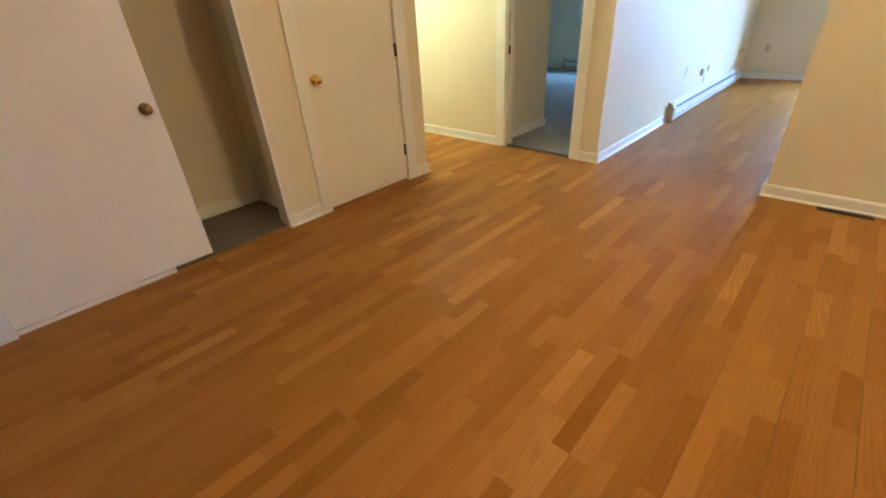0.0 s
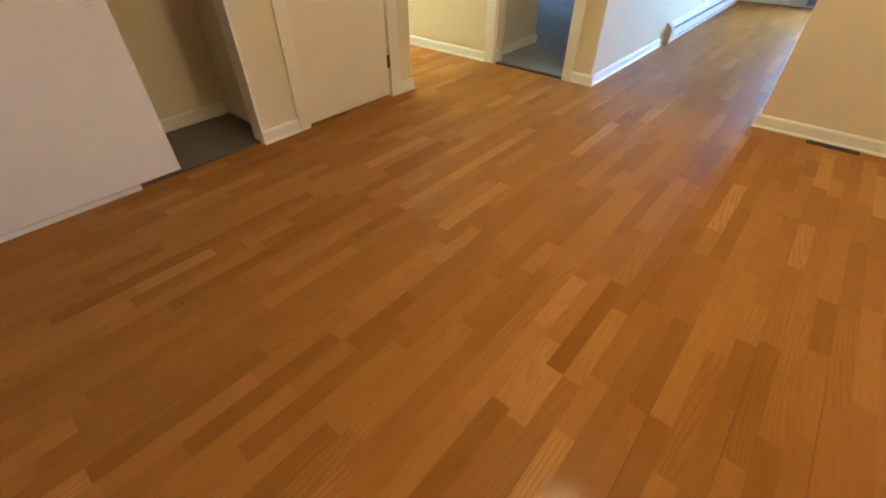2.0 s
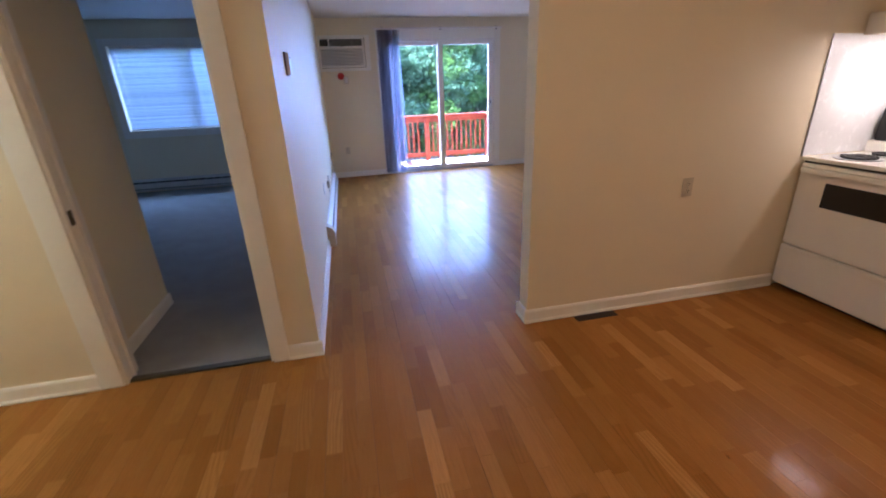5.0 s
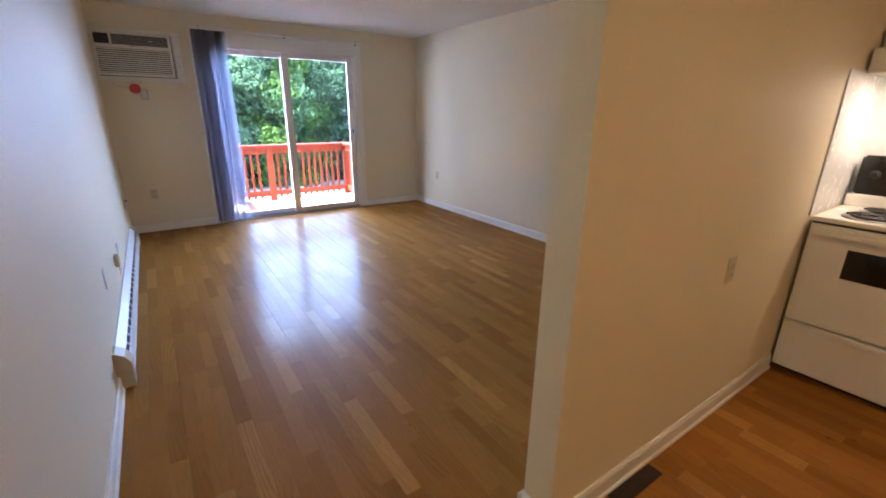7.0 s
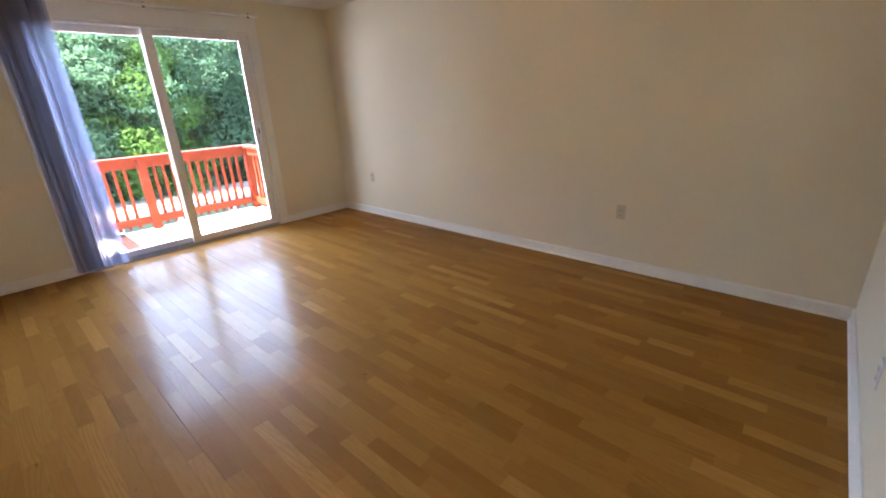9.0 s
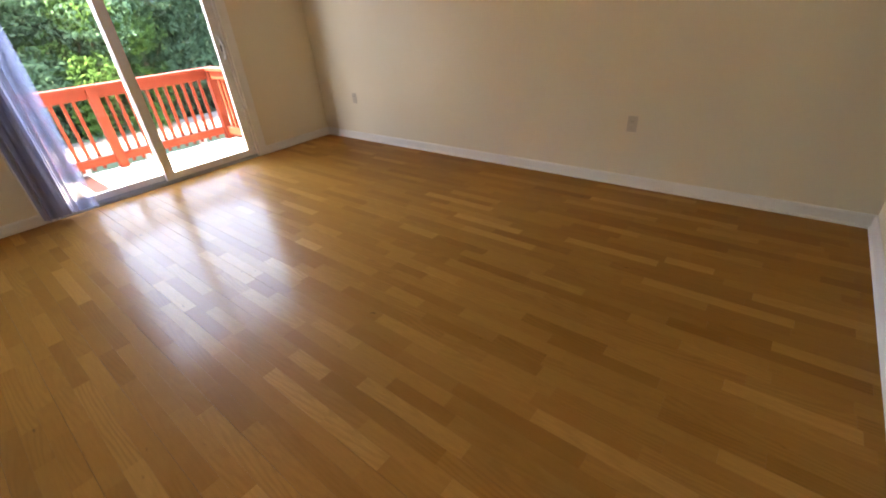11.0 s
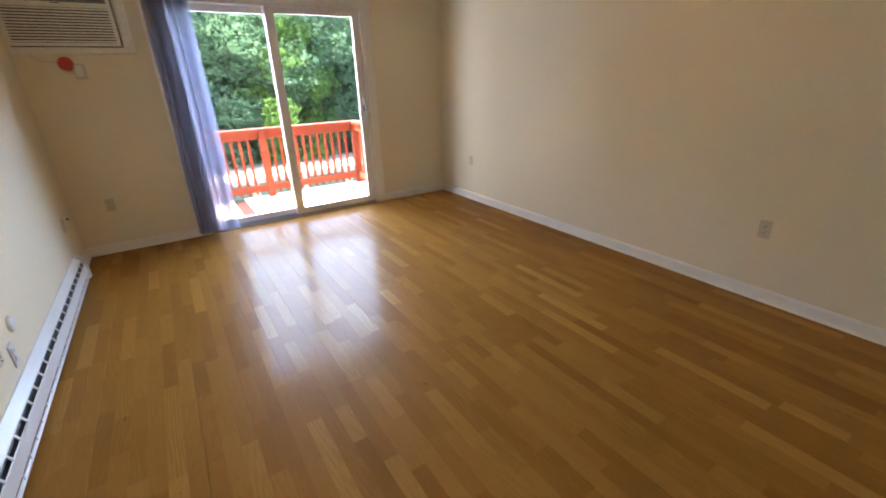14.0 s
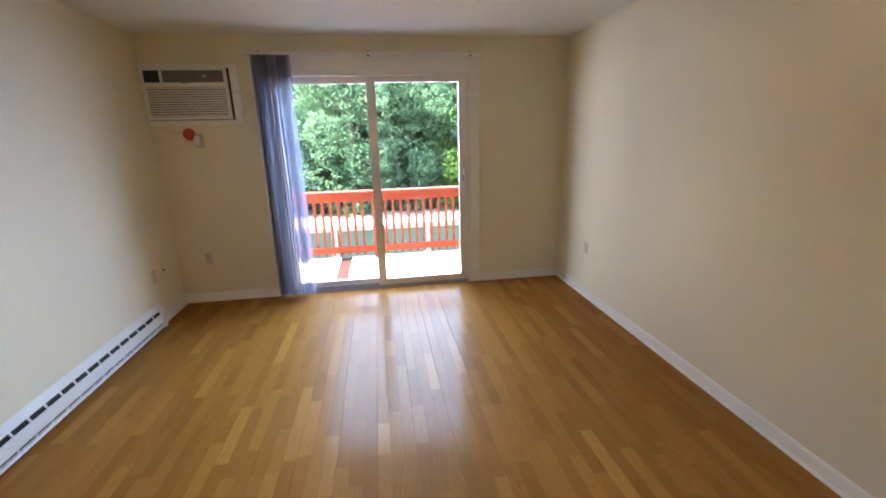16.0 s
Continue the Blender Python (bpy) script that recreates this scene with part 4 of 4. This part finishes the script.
# ---- deck ----
DECK_Z, RAIL_X, RAIL_S, RAIL_N = -0.025, 10.26, -0.965, 3.1
def deck():
    d = tagged(thing("deck", "pale weathered wooden deck outside the glass door", "deck"), kind="structure")
    rng = random.Random(3)
    y, k = RAIL_S - 0.06, 0
    bm = boxes((-0.585, 0.585, -0.068, 0.068, -0.026, 0.0), bevel=0.004)
    pale = bpy.data.meshes.new("deck_board")
    bm.to_mesh(pale)
    bm.free()
    pale.materials.append(DECK_PALE)
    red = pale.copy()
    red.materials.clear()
    red.materials.append(DECK_DARK)
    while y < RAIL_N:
        # the board nearest y = 0.775 is drawn as a dark band
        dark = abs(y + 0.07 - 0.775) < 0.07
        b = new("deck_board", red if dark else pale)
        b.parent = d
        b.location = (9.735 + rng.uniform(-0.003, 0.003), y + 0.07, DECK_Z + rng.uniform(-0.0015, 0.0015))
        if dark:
            b["label"] = "deck board drawn as a dark red band"
        y += 0.142
    part("rim_joist", boxes((10.29, 10.322, RAIL_S - 0.06, RAIL_N, -0.25, DECK_Z - 0.028), (9.15, 9.19, RAIL_S - 0.06, RAIL_N, -0.25, DECK_Z - 0.028), (9.19, 10.29, RAIL_S - 0.06, RAIL_S - 0.02, -0.25, DECK_Z - 0.028)), RED_RAIL, d)
    for y in (RAIL_S, 1.0, RAIL_N - 0.1):
        part("support_post", boxes((10.19, 10.28, y - 0.03, y + 0.06, -6.7, -0.25)), RED_RAIL, d)


deck()


def railing():
    r = thing("deck_railing", "orange red stained wooden deck railing with square balusters", "railing")
    part("cap_rail", boxes((RAIL_X - 0.055, RAIL_X + 0.085, RAIL_S - 0.07, RAIL_N, 0.838, 0.872), bevel=0.005), RED_RAIL, r)
    part("cap_rail", boxes((9.125, RAIL_X - 0.057, RAIL_S - 0.07, RAIL_S + 0.07, 0.838, 0.872), bevel=0.005), RED_RAIL, r)
    for z0, z1 in ((0.738, 0.836), (0.050, 0.137)):
        part("rail", boxes((RAIL_X - 0.005, RAIL_X + 0.033, RAIL_S + 0.05, RAIL_N, z0, z1), bevel=0.004), RED_RAIL, r)
        part("rail", boxes((9.125, RAIL_X - 0.05, RAIL_S - 0.018, RAIL_S + 0.020, z0, z1), bevel=0.004), RED_RAIL, r)
    for y in (RAIL_S - 0.045, 0.280, 1.52, 2.75):
        part("post", boxes((RAIL_X - 0.045, RAIL_X + 0.045, y, y + 0.09, DECK_Z, 0.838), bevel=0.005), RED_RAIL, r)
    bm = boxes((-0.016, 0.016, -0.016, 0.016, 0.0, 0.82), bevel=0.003)
    me = bpy.data.meshes.new("baluster")
    bm.to_mesh(me)
    bm.free()
    me.materials.append(RED_RAIL)
    y = RAIL_S + 0.14
    while y < RAIL_N - 0.05:
        if not any(p - 0.03 < y < p + 0.12 for p in (0.280, 1.52, 2.75)):
            b = new("baluster", me)
            b.parent, b.location = r, (RAIL_X + 0.0500, y, 0.005)
        y += 0.102
    x = RAIL_X - 0.13
    while x > 9.17:
        b = new("baluster", me)
        b.parent, b.location = r, (x, RAIL_S - 0.0350, 0.005)
        x -= 0.102


railing()

# ---- outdoors ----
GZ = -6.7
bm = bmesh.new()
bmesh.ops.create_circle(bm, cap_ends=True, segments=64, radius=900, matrix=Matrix.Translation((0, 0, GZ)))
structure("ground", bm, GRASS, "rough grass and weeds", "ground")
structure("road", boxes((14.0, 32.0, -60, 60, GZ - 0.2, GZ + 0.004)), ASPHALT, "worn asphalt parking yard", "road")


def garage_row():
    g = thing("garage_row", "long low garage row with pale flat roof and green doors", "garage", "", "", (32, 0, GZ))
    o = Matrix.Translation((-32, 0, -GZ))
    def p(name, bm, mat, label=""):
        ob = part(name, bm, mat, g, label)
        ob.matrix_parent_inverse = o
        return ob
    y0, y1 = -34.1, 34.5
    p("wall", boxes((33.15, 37.2, y0, y1, GZ, -4.43)), SIDING)
    p("roof", boxes((32.6, 37.6, y0 - 0.3, y1 + 0.3, -4.43, -4.20), bevel=0.03), ROOFING, "pale flat roof")
    p("fascia", boxes((32.56, 32.60, y0 - 0.3, y1 + 0.3, -4.40, -4.24)), GARAGE_WHITE, "white fascia board")
    k = y0
    while k < y1 - 0.5:
        p("post", boxes((32.8, 33.14, k - 0.19, k + 0.19, GZ, -4.48)), GARAGE_WHITE, "white post")
        p("garage_door", boxes((33.0, 33.14, k + 0.25, k + 2.88, GZ, -4.62)), GARAGE_GREEN, "dark green door")
        p("lintel", boxes((32.85, 33.14, k + 0.2, k + 2.93, -4.62, -4.48)), GARAGE_WHITE)
        k += 3.13


garage_row()


# ---- trees ----
def foliage_mesh(name, rng, mat, lobes, leaves, size):
    """Leaf blades scattered through the outer shells of several lobes, leaving gaps between them."""
    verts, faces = [], []
    weight = np.array([l[1] ** 2 for l in lobes])
    pick = rng.choice(len(lobes), leaves, p=weight / weight.sum())
    for k in pick:
        c, r = np.array(lobes[k][0]), lobes[k][1]
        d = rng.normal(size=3)
        d /= np.linalg.norm(d)
        clump = 1 + 0.28 * math.sin(5.1 * d[0] + k) * math.sin(4.3 * d[1] - 2 * k) + 0.15 * math.sin(11 * d[2] + 3 * k)
        at = c + d * r * clump * (0.55 + 0.45 * rng.random() ** 0.5) * (1, 1, 0.85)
        n = d + rng.normal(size=3) * 0.55
        n /= np.linalg.norm(n)
        u = np.cross(n, (0.3, 0.2, 1.0))
        u /= np.linalg.norm(u)
        v = np.cross(n, u)
        s = size * (0.6 + 0.8 * rng.random())
        a = rng.random() * 6.283
        p, q = u * math.cos(a) + v * math.sin(a), v * math.cos(a) - u * math.sin(a)
        i = len(verts)
        verts += [tuple(at - p * s), tuple(at + q * s * 0.42 + n * s * 0.12), tuple(at + p * s), tuple(at - q * s * 0.42 + n * s * 0.12)]
        faces += [(i, i + 1, i + 2), (i, i + 2, i + 3)]
    me = bpy.data.meshes.new(name)
    me.from_pydata(verts, [], faces)
    me.materials.append(mat)
    return me


def trunk_mesh(rng, height, lobes):
    bm = bmesh.new()
    tube(bm, (0, 0, 0), (0.1, 0.05, height * 0.45), 0.26, 0.17, 10)
    tube(bm, (0.1, 0.05, height * 0.44), (0.0, 0.1, height * 0.82), 0.17, 0.05, 8)
    for c, r in lobes:
        z = min(c[2] * 0.75, height * 0.7)
        tube(bm, (0.08, 0.05, z * 0.85), (c[0] * 0.8, c[1] * 0.8, c[2]), 0.08, 0.02, 6)
    me = bpy.data.meshes.new("trunk")
    bm.to_mesh(me)
    bm.free()
    me.materials.append(BARK)
    return me


def tree_kind(seed, mat, height, spread, leaves, size, low):
    rng = np.random.default_rng(seed)
    lobes = []
    for k in range(15):
        z = low + (height - low) * (k + 0.5) / 15
        w = spread * (0.35 + 0.65 * math.sin(math.pi * (0.15 + 0.75 * (k + 0.5) / 15)))
        a = k * 2.4 + rng.random()
        lobes.append(((w * 0.62 * math.cos(a), w * 0.62 * math.sin(a), z), spread * (0.34 + 0.2 * rng.random())))
    return trunk_mesh(rng, height, lobes), foliage_mesh("crown", rng, mat, lobes, leaves, size)


KINDS = [tree_kind(11, LEAF_DEEP, 13.5, 4.2, 24000, 0.15, 1.0), tree_kind(12, LEAF_COOL, 15.5, 4.6, 25000, 0.15, 0.8), tree_kind(13, LEAF_LIME, 11.0, 3.4, 18000, 0.15, 1.5), tree_kind(14, LEAF_COOL, 12.0, 4.0, 22000, 0.14, 0.6)]
LABELS = ["deep green broadleaf tree behind the garages", "tall cool green broadleaf tree behind the garages", "yellow green sunlit broadleaf tree behind the garages", "bushy grey green tree behind the garages"]


def tree(kind, x, y, turn, scale):
    t = thing("tree", LABELS[kind], "tree", "trees behind the garages")
    a = new("trunk", KINDS[kind][0])
    b = new("crown", KINDS[kind][1])
    a.parent = b.parent = t
    b["kind"] = "stuff"
    t.matrix_world = pose(x, y, GZ, 0, 0, turn) @ Matrix.Scale(scale, 4)


rng = random.Random(21)
for row, (x, step, tall) in enumerate(((40.5, 4.6, 0.95), (46.0, 5.2, 1.18), (53.0, 6.0, 1.40))):
    y, k = -34.0 + row * 2.0, 0
    while y < 40:
        kind = (0, 1, 3, 1, 1, 0, 3)[(k * 3 + row * 2 + rng.randrange(2)) % 7]
        tree(kind, x + rng.uniform(-1.2, 1.2), y + rng.uniform(-0.9, 0.9), rng.uniform(0, 360), tall * rng.uniform(0.88, 1.12))
        y += step
        k += 1

for x, y, turn, scale in ((38.4, -6.9, 40, 1.05), (40.0, 15.5, 130, 0.95), (44.0, -21.0, 200, 1.1)):
    tree(2, x, y, turn, scale)

# ---- floor strips ----
STRIP, GAP, LENGTHS = 0.067, 0.0003, (0.24, 0.32, 0.40, 0.46, 0.54, 0.64)
floor = thing("floor", "glossy varnished oak strip floor in mixed honey tones", "floor", "", "structure")


def strip_shape(length):
    """Top, four chamfers and four sides of one strip, centred, its top at z = 0."""
    a, b, c = length / 2 - GAP / 2, STRIP / 2 - GAP / 2, 0.0003
    v = [(-a + c, -b + c, 0), (a - c, -b + c, 0), (a - c, b - c, 0), (-a + c, b - c, 0), (-a, -b, -c), (a, -b, -c), (a, b, -c), (-a, b, -c), (-a, -b, -0.008), (a, -b, -0.008), (a, b, -0.008), (-a, b, -0.008)]
    f = [(0, 1, 2, 3)] + [(s + 4 * r, s + 4 * (r + 1), (s + 1) % 4 + 4 * (r + 1), (s + 1) % 4 + 4 * r) for r in (0, 1) for s in range(4)]
    return v, f


shapes = {n: strip_shape(n) for n in LENGTHS}
strip_mesh = {}
for n in LENGTHS:
    me = bpy.data.meshes.new("strip")
    me.from_pydata(shapes[n][0], [], shapes[n][1])
    lay = me.uv_layers.new(name="strip")
    lay.data.foreach_set("uv", [c for face in shapes[n][1] for k in face for c in shapes[n][0][k][:2]])
    me.materials.append(OAK)
    strip_mesh[n] = me
rng = random.Random(8)
rest_v, rest_f, rest_uv, singles = [], [], [], 0
row = 0
y = SOUTH_Y + STRIP / 2 - 0.01
while y < HALL_N:
    if y < KIT_SOUTH:
        x0, x1 = KIT_X2, FAR_X
    elif y < HEAT_Y:
        x0, x1 = WEST, FAR_X
    elif y < CLOSET_Y + 0.035:
        x0, x1 = WEST, BED_X + 0.012
    else:
        x0, x1 = HALL_W, BED_X + 0.012
    x = x0 - rng.random() * 0.4
    while x < x1:
        n = rng.choice(LENGTHS)
        cx = x + n / 2
        end = x + n
        dz = rng.uniform(-0.0002, 0.0002)
        if 4.7 < cx < 7.85 and -0.95 < y < 1.52 and singles < 300:
            s = new("strip", strip_mesh[n])
            s.parent, s.location = floor, (cx, y, dz)
            singles += 1
        elif end > x0:
            v, f = shapes[n]
            i = len(rest_v)
            rest_v += [(min(max(p[0] + cx, x0 - 0.02), x1 + 0.012), p[1] + y, p[2] + dz) for p in v]
            rest_f += [tuple(k + i for k in q) for q in f]
            rest_uv += [c for q in f for k in q for c in v[k][:2]]
        x = end
    row += 1
    y += STRIP + (0.0009 if row % 3 == 0 else 0.0)
me = bpy.data.meshes.new("strips")
me.from_pydata(rest_v, [], rest_f)
me.uv_layers.new(name="strip").data.foreach_set("uv", rest_uv)
me.materials.append(OAK)
ob = new("strips", me)
ob.parent = floor
ob["kind"] = "stuff"
